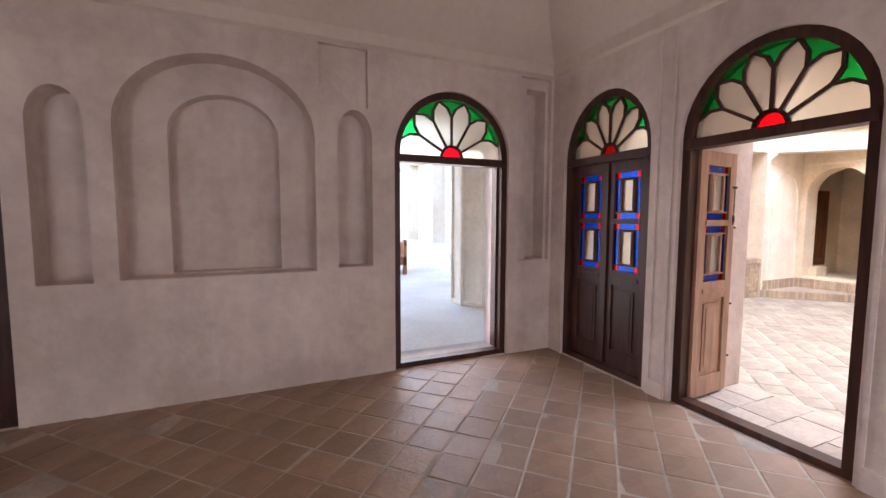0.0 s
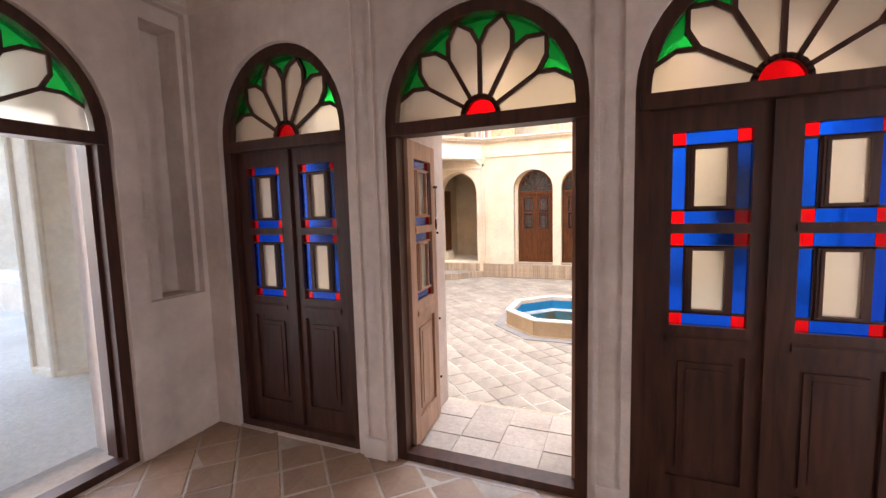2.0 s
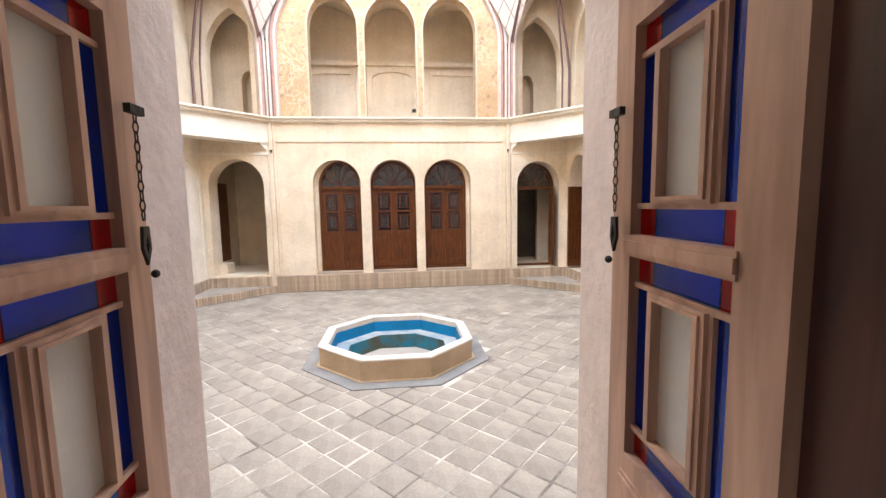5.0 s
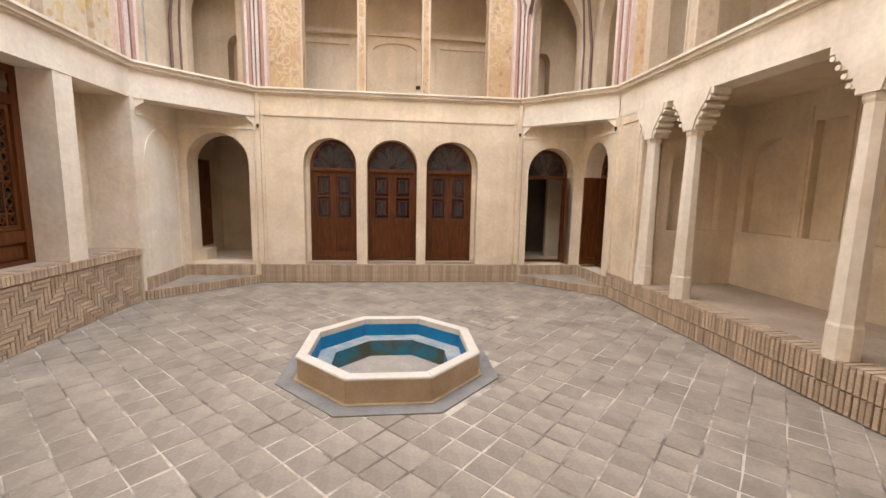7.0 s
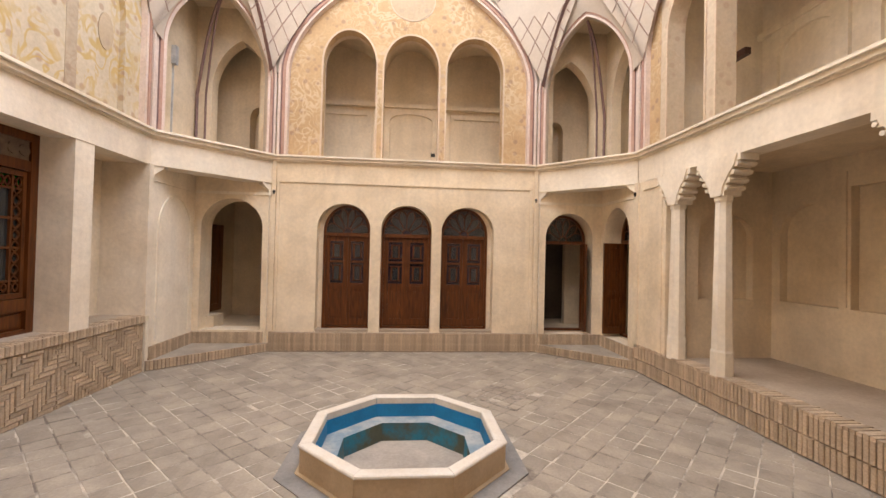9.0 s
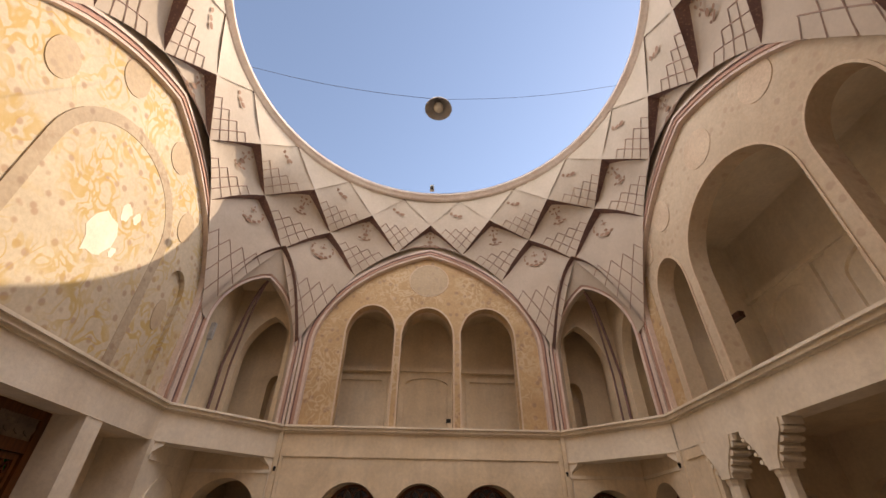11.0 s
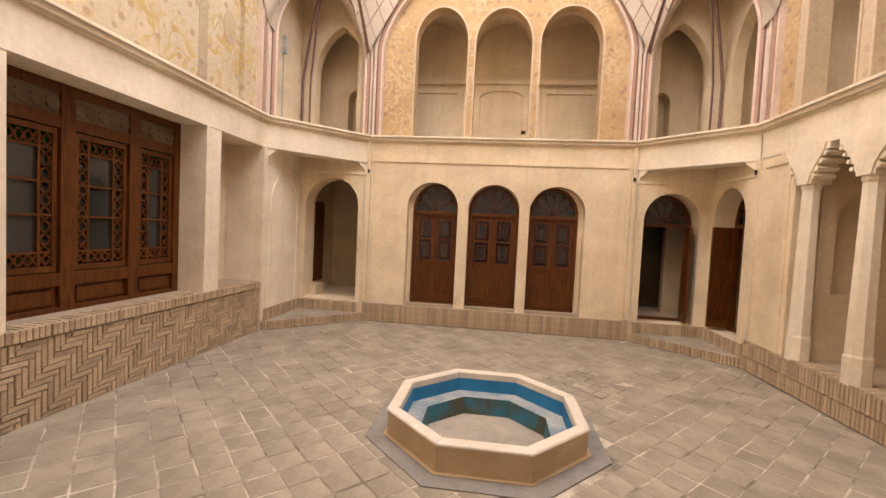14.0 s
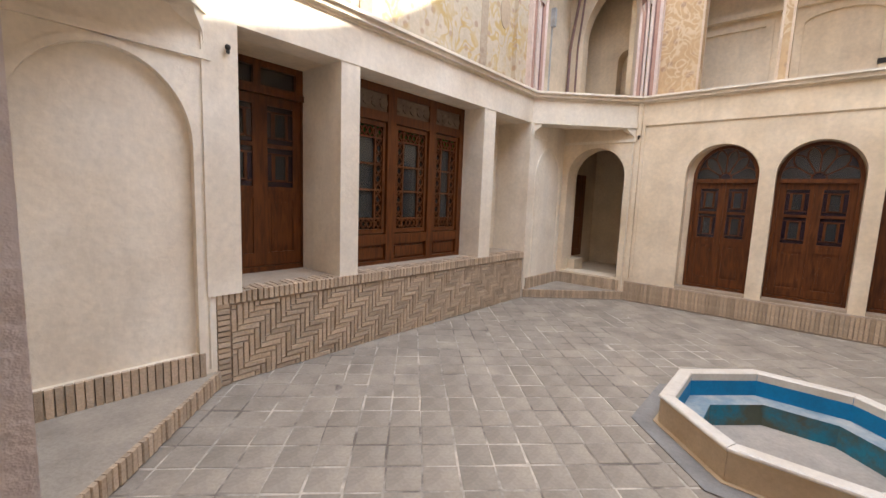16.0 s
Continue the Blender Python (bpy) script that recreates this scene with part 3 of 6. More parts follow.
# ---- court: north side, three bays between piers on a brick bank ----
BANK = 0.875
bm = box(bmesh.new(), 4.55, 9.98, YN + 0.03, 6.9, 0.0, BANK - 0.01)
setting("bank_north", bm, MORTAR, "mortar core of the brick bank", "bank")
bm = box(bmesh.new(), 4.60, 9.93, YN + 0.16, 6.9, BANK - 0.01, BANK + 0.005)
setting("floor_bank", bm, FLOOR_DUST, "dusty plastered top of the brick bank", "floor")
for k, (a, b) in enumerate(((4.55, 4.77), (5.87, 6.12), (8.52, 8.83), (9.93, 9.98))):
    bm = bmesh.new()
    slab(bm, P_N, rect(a, b + (0.06 if k == 3 else 0.0), BANK, 3.23), (), -0.06 if k in (0, 3) else -0.01, YN - 6.6)
    if k in (0, 3):
        slab(bm, P_N, rect(4.48, 4.774, 0.86, 3.235) if k == 0 else rect(9.926, 10.05, 0.86, 3.235), (), 0.02, -0.065)
    setting("pier_north_%d" % (k + 1), bm, PLASTER_PALE, "deep plastered pier between the bays", "pier")
bm = box(bmesh.new(), 4.5, 10.0, 6.62, 6.8, 0.0, 3.4)
box(bm, 8.83, 9.93, 6.30, 6.60, BANK, 3.23)
setting("wall_court_north", bm, PLASTER, "plaster wall at the back of the bays", "wall")
tagged(part("ceiling_bays", box(bmesh.new(), 4.55, 9.98, 5.9, 6.7, 3.23, 3.4), PLASTER), "plaster soffit of the bays", "ceiling", kind="structure")

# ---- court: south side, open loggia ----
bm = box(bmesh.new(), 4.5, 10.02, -4.0, YS - 0.03, 0.0, FLOOR - 0.01)
setting("floor_loggia", bm, FLOOR_DUST, "dusty plastered loggia floor", "floor")
bm = bmesh.new()
S_B = Plane((0, -4.0, 0), (1, 0, 0), (0, 1, 0))
nich = [arch(8.10, 8.95, 1.33, 2.35, 2.74), rect(7.55, 7.95, 1.33, 2.9), arch(6.55, 7.40, 1.33, 2.35, 2.74), rect(6.0, 6.4, 1.33, 2.9), arch(5.2, 5.9, 1.33, 2.35, 2.74)]
slab(bm, S_B, rect(4.2, 10.1, 0.3, 3.5), nich, 0.0, -0.12)
slab(bm, S_B, rect(4.2, 10.1, 0.3, 3.5), (), -0.12, -0.4)
for u in (8.02, 7.48, 6.47):
    slab(bm, S_B, rect(u - 0.03, u + 0.03, 1.35, 3.1), (), 0.02, 0.0)
S_EW = Plane((9.09, 0, 0), (0, 1, 0), (-1, 0, 0))
slab(bm, S_EW, rect(-4.0, YS - 0.25, 0.3, 3.4), [arch(-3.68, -2.80, 1.33, 2.3, 2.64)], 0.0, -0.12)
slab(bm, S_EW, rect(-4.0, YS - 0.25, 0.3, 3.4), (), -0.12, -0.9)
slab(bm, Plane((5.1, 0, 0), (0, 1, 0), (1, 0, 0)), rect(-4.0, YS - 0.25, 0.3, 3.4), (), 0.0, -0.6)
setting("wall_court_south", bm, PLASTER_OLD, "buff plaster loggia wall with blind arched niches", "wall")
bm = box(bmesh.new(), 9.22, 10.02, YS - 0.25, YS, 0.0, 3.23)
box(bm, 4.5, 5.0, YS - 0.25, YS, 0.0, 3.23)
slab(bm, P_S, rect(9.95, 10.07, 0.40, 3.23), (), 0.03, 0.0)
slab(bm, P_S, rect(9.30, 9.36, 0.45, 3.23), (), 0.02, 0.0)
slab(bm, P_S, rect(9.24, 9.85, 3.08, 3.13), (), 0.02, 0.0)
setting("pier_south", bm, PLASTER, "plastered pier at the end of the loggia", "pier")
tagged(part("ceiling_loggia", box(bmesh.new(), 4.4, 10.0, -4.1, YS - 0.3, 3.30, 3.5), PLASTER_OLD), "plaster loggia ceiling", "ceiling", kind="structure")

# ---- upper walls ----
P_E2 = Plane((XE, 0, 0), (0, 1, 0), (-1, 0, 0))
bays = [arch(2.30, 3.33, BALCONY, 5.66, 6.33), arch(1.05, 2.14, BALCONY, 5.62, 6.30), arch(-0.27, 0.88, BALCONY, 5.64, 6.32)]
bm = bmesh.new()
out = [(-1.0, BALCONY), (-0.27, BALCONY)]
b3, b2, b1 = bays[2], bays[1], bays[0]
for b in (b3, b2, b1):
    out += b[::-1]
out += [(4.2, BALCONY), (4.2, 8.9), (-1.0, 8.9)]
out = [p for i, p in enumerate(out) if i == 0 or p != out[i - 1]]
slab(bm, P_E2, out, (), -0.10, -0.30)
setting("wall_gallery_east", bm, FRESCO_OCHRE, "ochre wall painting round three tall arched bays", "wall")
bm = bmesh.new()
for (a, b), zs, zt in zip(((2.30, 3.33), (1.05, 2.14), (-0.27, 0.88)), (5.66, 5.62, 5.64), (6.33, 6.30, 6.32)):
    band(bm, P_E2, a, b, BALCONY, zs, zt, 0.035, -0.085, -0.11)
    band(bm, P_E2, a - 0.012, b + 0.012, BALCONY, zs, zt, 0.02, -0.3, -0.42)
setting("trim_gallery_east", bm, BUFF_EDGE, "pale plaster edges of the gallery arches", "trim")
# round painted medallion over the middle bay
bm = slab(bmesh.new(), P_E2, [(1.60 + 0.43 * math.cos(t * 0.1963), 7.02 + 0.40 * math.sin(t * 0.1963)) for t in range(32)], (), -0.094, -0.11)
setting("wall_painting_medallion", bm, MEDALLION, "faded round medallion painted over the middle bay", "wall painting")
bm = slab(bmesh.new(), P_E2, [(1.60 + 0.46 * math.cos(t * 0.1963), 7.02 + 0.43 * math.sin(t * 0.1963)) for t in range(32)], [[(1.60 + 0.435 * math.cos(t * 0.1963), 7.02 + 0.405 * math.sin(t * 0.1963)) for t in range(32)]], -0.090, -0.11)
setting("wall_painting_ring", bm, BUFF_EDGE, "painted ring round the medallion", "wall painting")
# gallery room behind
bm = box(bmesh.new(), 13.0, 13.2, -1.4, 4.6, 3.5, 7.2)
box(bm, XE + 0.3, 13.1, -1.4, -1.2, 3.5, 7.2)
box(bm, XE + 0.3, 13.1, 4.4, 4.6, 3.5, 7.2)
P_B = Plane((13.0, 0, 0), (0, 1, 0), (-1, 0, 0))
slab(bm, P_B, rect(-1.2, 4.4, 5.35, 5.45), (), 0.12, 0.0)
slab(bm, P_B, rect(0.95, 2.2, 3.6, 5.36), [arch(1.08, 2.08, 3.6, 5.05, 5.22)[::-1]], 0.05, 0.0)
slab(bm, P_B, rect(2.5, 4.0, 3.6, 5.25), [rect(2.62, 3.88, 3.6, 5.15)], 0.05, 0.0)
slab(bm, P_B, rect(-0.8, 0.65, 3.6, 5.25), [rect(-0.7, 0.55, 3.6, 5.15)], 0.05, 0.0)
setting("wall_gallery_room", bm, PLASTER, "plaster walls of the upper gallery room with panelled niches", "wall")
setting("floor_gallery", box(bmesh.new(), XE + 0.02, 13.1, -1.4, 4.6, 3.45, BALCONY - 0.02), PLASTER_OLD, "plaster gallery floor", "floor")
bm = bmesh.new()
for (ya, yb) in ((-1.2, 0.97), (0.97, 2.22), (2.22, 4.4)):
    n = 10
    prev = None
    for i in range(n + 1):
        s = math.cos(math.pi * i / n)
        y, z = (ya + yb) / 2 + (yb - ya) / 2 * s, 6.0 + 0.75 * rise(s, False)
        v = [bm.verts.new((XE + 0.28, y, z)), bm.verts.new((13.05, y, z))]
        if prev:
            bm.faces.new((prev[0], prev[1], v[1], v[0]))
        prev = v
box(bm, XE + 0.28, 13.1, -1.4, 4.6, 6.8, 7.0)
tagged(part("ceiling_gallery", bm, PLASTER_OLD), "vaulted plaster ceiling of the gallery", "ceiling", kind="structure")

# north: painted blind wall
bm = bmesh.new()
slab(bm, P_N, rect(4.55, 9.98, BALCONY, 8.9), [arch(8.86, 9.40, BALCONY + 0.02, 5.20, 5.62), arch(5.05, 5.60, BALCONY + 0.02, 5.2, 5.62)], -0.06, -0.14)
slab(bm, P_N, rect(4.55, 9.98, BALCONY, 8.9), (), -0.14, -0.4)
setting("wall_gallery_north", bm, FRESCO_SCROLL, "wall covered in faded cream and ochre scroll painting", "wall")
bm = bmesh.new()
slab(bm, P_N, arch(6.30, 8.36, BALCONY, 5.55, 6.50), (), -0.045, -0.06)
setting("wall_panel_north", bm, FRESCO_SCROLL, "arched panel of painted ochre scrolls with bare patches", "wall painting")
bm = bmesh.new()
band(bm, P_N, 6.30, 8.36, BALCONY, 5.55, 6.50, 0.17, -0.04, -0.06)
setting("trim_panel_north", bm, FRESCO_PANEL, "painted border round the arched panel", "trim")
bm = bmesh.new()
for u, z, a, b in ((8.75, 6.25, 0.20, 0.27), (7.95, 7.05, 0.26, 0.27), (6.6, 7.15, 0.24, 0.27), (9.13, 4.85, 0.14, 0.25), (5.8, 6.3, 0.2, 0.27)):
    slab(bm, P_N, [(u + a * math.cos(t * 0.2618), z + b * math.sin(t * 0.2618)) for t in range(24)], (), -0.05 if u != 9.13 else -0.13, -0.145)
setting("trim_medallions_north", bm, MEDALLION, "pale painted medallions", "wall painting")
bm = bmesh.new()
random.seed(5)
for u, z, s in ((7.36, 5.05, 0.26), (7.55, 5.55, 0.10), (7.75, 5.62, 0.07), (7.66, 5.0, 0.06)):
    slab(bm, P_N, [(u + s * (0.65 + 0.5 * random.random()) * math.cos(t * 0.4488), z + 1.35 * s * (0.65 + 0.5 * random.random()) * math.sin(t * 0.4488)) for t in range(14)], (), -0.041, -0.05)
setting("trim_bare_patch", bm, PLASTER_PALE, "bare patch where the painting has fallen off", "plaster patch")

# south: open upper loggia
P_S2 = P_S
bm = bmesh.new()
out = [(4.5, BALCONY)] + [p for a in (arch(5.05, 5.90, BALCONY, 5.45, 6.05), arch(6.12, 8.28, BALCONY, 5.45, 6.45), arch(8.50, 9.32, BALCONY, 5.45, 6.05)) for p in a[::-1]] + [(10.02, BALCONY), (10.02, 8.9), (4.5, 8.9)]
slab(bm, P_S2, out, (), -0.06, -0.34)
bm_strip = slab(bmesh.new(), P_S2, rect(9.50, 9.80, BALCONY, 6.1), (), -0.054, -0.062)
setting("wall_painting_strip", bm_strip, FRESCO_OCHRE, "upright strip of ochre floral painting", "wall painting")
setting("wall_gallery_south", bm, FRESCO_PALE, "faded pale painting round the open gallery arches", "wall")
bm = bmesh.new()
for u, z, a, b in ((7.25, 7.0, 0.32, 0.30), (8.55, 6.75, 0.25, 0.28), (9.25, 6.45, 0.17, 0.24), (6.0, 6.85, 0.28, 0.28)):
    slab(bm, P_S2, [(u + a * math.cos(t * 0.2618), z + b * math.sin(t * 0.2618)) for t in range(24)], (), -0.05, -0.06)
for a, b, zs, zt in ((5.05, 5.90, 5.45, 6.05), (6.12, 8.28, 5.45, 6.45), (8.50, 9.32, 5.45, 6.05)):
    band(bm, P_S2, a, b, BALCONY, zs, zt, 0.03, -0.045, -0.06)
setting("trim_medallions_south", bm, BUFF_EDGE, "pale painted medallions and arch edges", "wall painting")
bm = box(bmesh.new(), 4.3, 10.3, -4.6, -4.4, 3.4, 7.4)
box(bm, 9.75, 10.0, -4.5, YS - 0.34, 3.4, 7.4)
box(bm, 4.4, 4.6, -4.5, YS - 0.34, 3.4, 7.4)
P_SB = Plane((0, -4.4, 0), (1, 0, 0), (0, 1, 0))
for u0, u1 in ((4.9, 6.1), (6.4, 8.0), (8.3, 9.5)):
    slab(bm, P_SB, rect(u0, u1, 3.7, 5.7), [arch(u0 + 0.1, u1 - 0.1, 3.7, 5.2, 5.55)[::-1]], 0.06, 0.0)
slab(bm, P_SB, rect(4.6, 9.8, 5.7, 5.8), (), 0.1, 0.0)
setting("wall_gallery_south_room", bm, PLASTER_PALE, "pale plaster walls of the upper loggia", "wall")
setting("floor_gallery_south", box(bmesh.new(), 4.4, 10.0, -4.5, YS - 0.02, 3.50, BALCONY - 0.02), PLASTER_OLD, "plaster floor of the upper loggia", "floor")
bm = box(bmesh.new(), 4.3, 10.2, -4.6, YS - 0.3, 7.0, 7.3)
tagged(part("ceiling_gallery_south", bm, PLASTER_PALE), "plaster ceiling of the upper loggia", "ceiling", kind="structure")
tie = thing("tie_beam", (9.0, -3.4, 5.0), "short dark timber tie beam built into the loggia wall", "beam")
part("timber", box(bmesh.new(), 8.9, 9.76, -3.45, -3.35, 5.02, 5.12), WOOD_DARK, tie)
# west: plain upper wall over the room
bm = bmesh.new()
slab(bm, P_W, rect(-1.0, 4.2, BALCONY, 8.9), (), -0.1, -0.5)
setting("wall_gallery_west", bm, FRESCO_OCHRE, "faded painted upper wall", "wall")

# corner recesses of the gallery
for i, name in ((1, "north_east"), (7, "south_east"), (3, "north_west"), (5, "south_west")):
    P, L = chamfer(i)
    bm = bmesh.new()
    a, b = 0.16, L - 0.16
    out = [(0.0, BALCONY)] + arch(a, b, BALCONY, 5.20, 6.48, True, 24)[::-1] + [(L, BALCONY), (L, 8.9), (0.0, 8.9)]
    slab(bm, P, out, (), -0.02, -0.12)
    setting("wall_gallery_corner_" + name, bm, VAULT, "pale plaster corner wall with a pointed arch", "wall")
    bm = bmesh.new()
    cx, cy = (XE if P.o.x > CX - 1 and (i in (1, 7)) else XW), (YN if i in (1, 3) else YS)
    sx, sy = (1 if cx == XE else -1), (1 if cy == YN else -1)
    wa = Plane((cx + sx * 0.10, 0, 0), (0, 1, 0), (-sx, 0, 0))
    y_in, y_out = (4.2, 5.8) if sy > 0 else (-2.54, -1.0)
    lo, hi = (y_in + 0.16, y_in + 1.22) if sy > 0 else (y_out - 1.22, y_out - 0.16)
    slab(bm, wa, [(y_in, BALCONY - 0.3), (y_out, BALCONY - 0.3), (y_out, 7.0), (y_in, 7.0)], [arch(lo, hi, BALCONY, 5.05, 5.98, True)], 0, -0.25)
    back = Plane((cx + sx * 1.0, 0, 0), (0, 1, 0), (-sx, 0, 0))
    slab(bm, back, rect(y_in - 0.2, y_out + 0.2, BALCONY - 0.3, 7.0), [arch((lo + hi) / 2 - 0.2, (lo + hi) / 2 + 0.14, BALCONY, 4.75, 5.0)], 0, -0.3)
    slab(bm, back, rect(y_in - 0.2, y_out + 0.2, BALCONY - 0.3, 7.0), (), -0.3, -0.4)
    wb = Plane((0, cy + sy * 0.10, 0), (1, 0, 0), (0, -sy, 0))
    x_in, x_out = (9.95, XE + 1.0) if sx > 0 else (XW - 1.0, 4.6)
    if name == "south_east":
        slab(bm, wb, rect(x_in, x_out, BALCONY - 0.3, 7.0), [arch(10.25, 11.2, BALCONY, 5.05, 5.95, True)], 0, -0.2)
        slab(bm, wb, rect(x_in, x_out, BALCONY - 0.3, 7.0), (), -0.5, -0.6)
    else:
        slab(bm, wb, rect(x_in, x_out, BALCONY - 0.3, 7.0), (), 0, -0.3)
    pa, pb = P(0, 0, -0.12), P(L, 0, -0.12)
    tri = [pa, pb, Vector((cx + sx * 1.3, pb.y if abs(pb.y - cy) < abs(pa.y - cy) else pa.y, 0)) + Vector((0, sy * 0.5, 0)), Vector((cx + sx * 1.3, pa.y if abs(pb.y - cy) < abs(pa.y - cy) else pb.y, 0))]
    if abs(pb.y - cy) > abs(pa.y - cy):
        tri = [tri[1], tri[0], tri[2], tri[3]]
    for zz in (6.6, 6.9):
        bm.faces.new([bm.verts.new((q.x, q.y, zz)) for q in tri])
    setting("wall_gallery_recess_" + name, bm, PLASTER_OLD, "old plaster walls of the corner recess", "wall")
    bm = bmesh.new()
    lo3 = [bm.verts.new((x, y, BALCONY - 0.05)) for x, y in ((OCT[i][0], OCT[i][1]), (OCT[i + 1 if i < 7 else 0][0], OCT[i + 1 if i < 7 else 0][1]), (cx + sx, cy + sy * 0.2))]
    box(bm, min(cx + sx * 0.06, cx + sx * 1.1), max(cx + sx * 0.06, cx + sx * 1.1), min(cy - sy * 1.6, cy + sy * 0.2), max(cy - sy * 1.6, cy + sy * 0.2), 3.4, BALCONY - 0.02)
    bm.faces.new(lo3)
    setting("floor_gallery_" + name, bm, PLASTER_OLD, "plaster floor of the corner recess", "floor")
    # ribs of the small half vault
    top = P(L / 2, 6.44, -0.06)
    bm = bmesh.new()
    for foot, w in (((cx + sx * 0.06, cy + sy * 0.06, 4.9), 0.020), ((cx + sx * 0.06, cy - sy * 0.10, 4.9), 0.012)):
        f = Vector(foot)
        pts = [top.lerp(f, k / 8) + Vector((0, 0, 0.35 * math.sin(math.pi * k / 8))) for k in range(9)] + [Vector((f.x, f.y, BALCONY))]
        side = Vector((sy * 1.0, -sx * 1.0, 0)).normalized() * w
        rows = [[bm.verts.new(p + side), bm.verts.new(p - side), bm.verts.new(p - side - Vector((sx, sy, 0)) * 0.03 - Vector((0, 0, 0.03))), bm.verts.new(p + side - Vector((sx, sy, 0)) * 0.03 - Vector((0, 0, 0.03)))] for p in pts]
        for r0, r1 in zip(rows, rows[1:]):
            for k in range(4):
                bm.faces.new((r0[k], r0[(k + 1) % 4], r1[(k + 1) % 4], r1[k]))
    setting("trim_rib_" + name, bm, STRIPE_DARK, "dark painted rib of the corner half vault", "rib")

# painted mouldings that follow every arch
for k, (w, mat_, d) in enumerate(((0.05, STRIPE_PALE, 0.03), (0.05, STRIPE_RED, 0.05), (0.03, STRIPE_DARK, 0.035), (0.05, STRIPE_PALE, 0.06))):
    off = (0.0, 0.05, 0.10, 0.13)[k]
    bm = bmesh.new()
    for P, a, b in ((P_E, -1.0 + 0.24, 4.2 - 0.24), (P_N, 4.55 + 0.24, 9.98 - 0.24), (P_S, 4.5 + 0.24, 10.02 - 0.24), (P_W, -1.0 + 0.24, 4.2 - 0.24)):
        band(bm, P, a - off, b + off, BALCONY, 5.36, 7.62 + off, w, d, -0.12, True, 40)
    for i in (1, 3, 5, 7):
        P, L = chamfer(i)
        band(bm, P, 0.16 - off * 0.9, L - 0.16 + off * 0.9, BALCONY, 5.20, 6.48 + off, w * 0.9, d * 0.7, -0.03, True, 30)
    setting("trim_arch_stripe_" + "abcd"[k], bm, mat_, "painted stripe along the pointed arches", "moulding")

# plaster spandrels between the great arches and the vault
bm = bmesh.new()
for P, a, b in ((P_E, -1.0, 4.2), (P_N, 4.55, 9.98), (P_S, 4.5, 10.02), (P_W, -1.0, 4.2)):
    slab(bm, P, [(a, 5.36)] + over(a + 0.08, b - 0.08, 5.36, 7.79, True, 40)[::-1] + [(b, 5.36), (b, 8.3), (a, 8.3)], (), 0.03, -0.09)
setting("wall_spandrels", bm, VAULT, "plaster spandrels above the great pointed arches", "wall")

# ---- the net vault ----
def ring_point(k, r, z):
    t = radians(22.5 * k)
    return Vector((CX + r * math.cos(t) * (1.012 if math.cos(t) > 0 else 0.99), CY + r * math.sin(t) * 0.975, z))


def wall_point(k, z):
    """On the wall planes."""
    t = radians(22.5 * k)
    c, s = math.cos(t), math.sin(t)
    best = 99.0
    for i in range(8):
        a, b = Vector(OCT[i]), Vector(OCT[(i + 1) % 8])
        e = b - a
        n = Vector((e.y, -e.x)).normalized()
        den = n.x * c + n.y * s
        if den > 1e-6:
            best = min(best, (a - Vector((CX, CY))).dot(n) / den)
    return Vector((CX + (best - 0.07) * c, CY + (best - 0.07) * s, z))


def row(i, k):
    """Knots of the net: row 0 is the rim, even rows lie between the odd ones."""
    m = k % 4
    if i == 0:
        return ring_point(k, RIM_R + 0.10, RIM_Z - 0.12)
    if i == 1:
        return ring_point(k, 3.70, 8.27)
    if i == 2:
        return wall_point(k, 7.56) * 0.35 + ring_point(k, 3.92, 7.60) * 0.65 if m in (0.5, 3.5) else ring_point(k, 4.22, 7.80)
    if i == 3:
        if m == 0:
            return wall_point(k, 7.84)
        return ring_point(k, 4.55, 7.08) if m == 2 else wall_point(k, 6.98)
    return wall_point(k, 5.30)


panels, soffits, lines, motifs = bmesh.new(), bmesh.new(), bmesh.new(), bmesh.new()


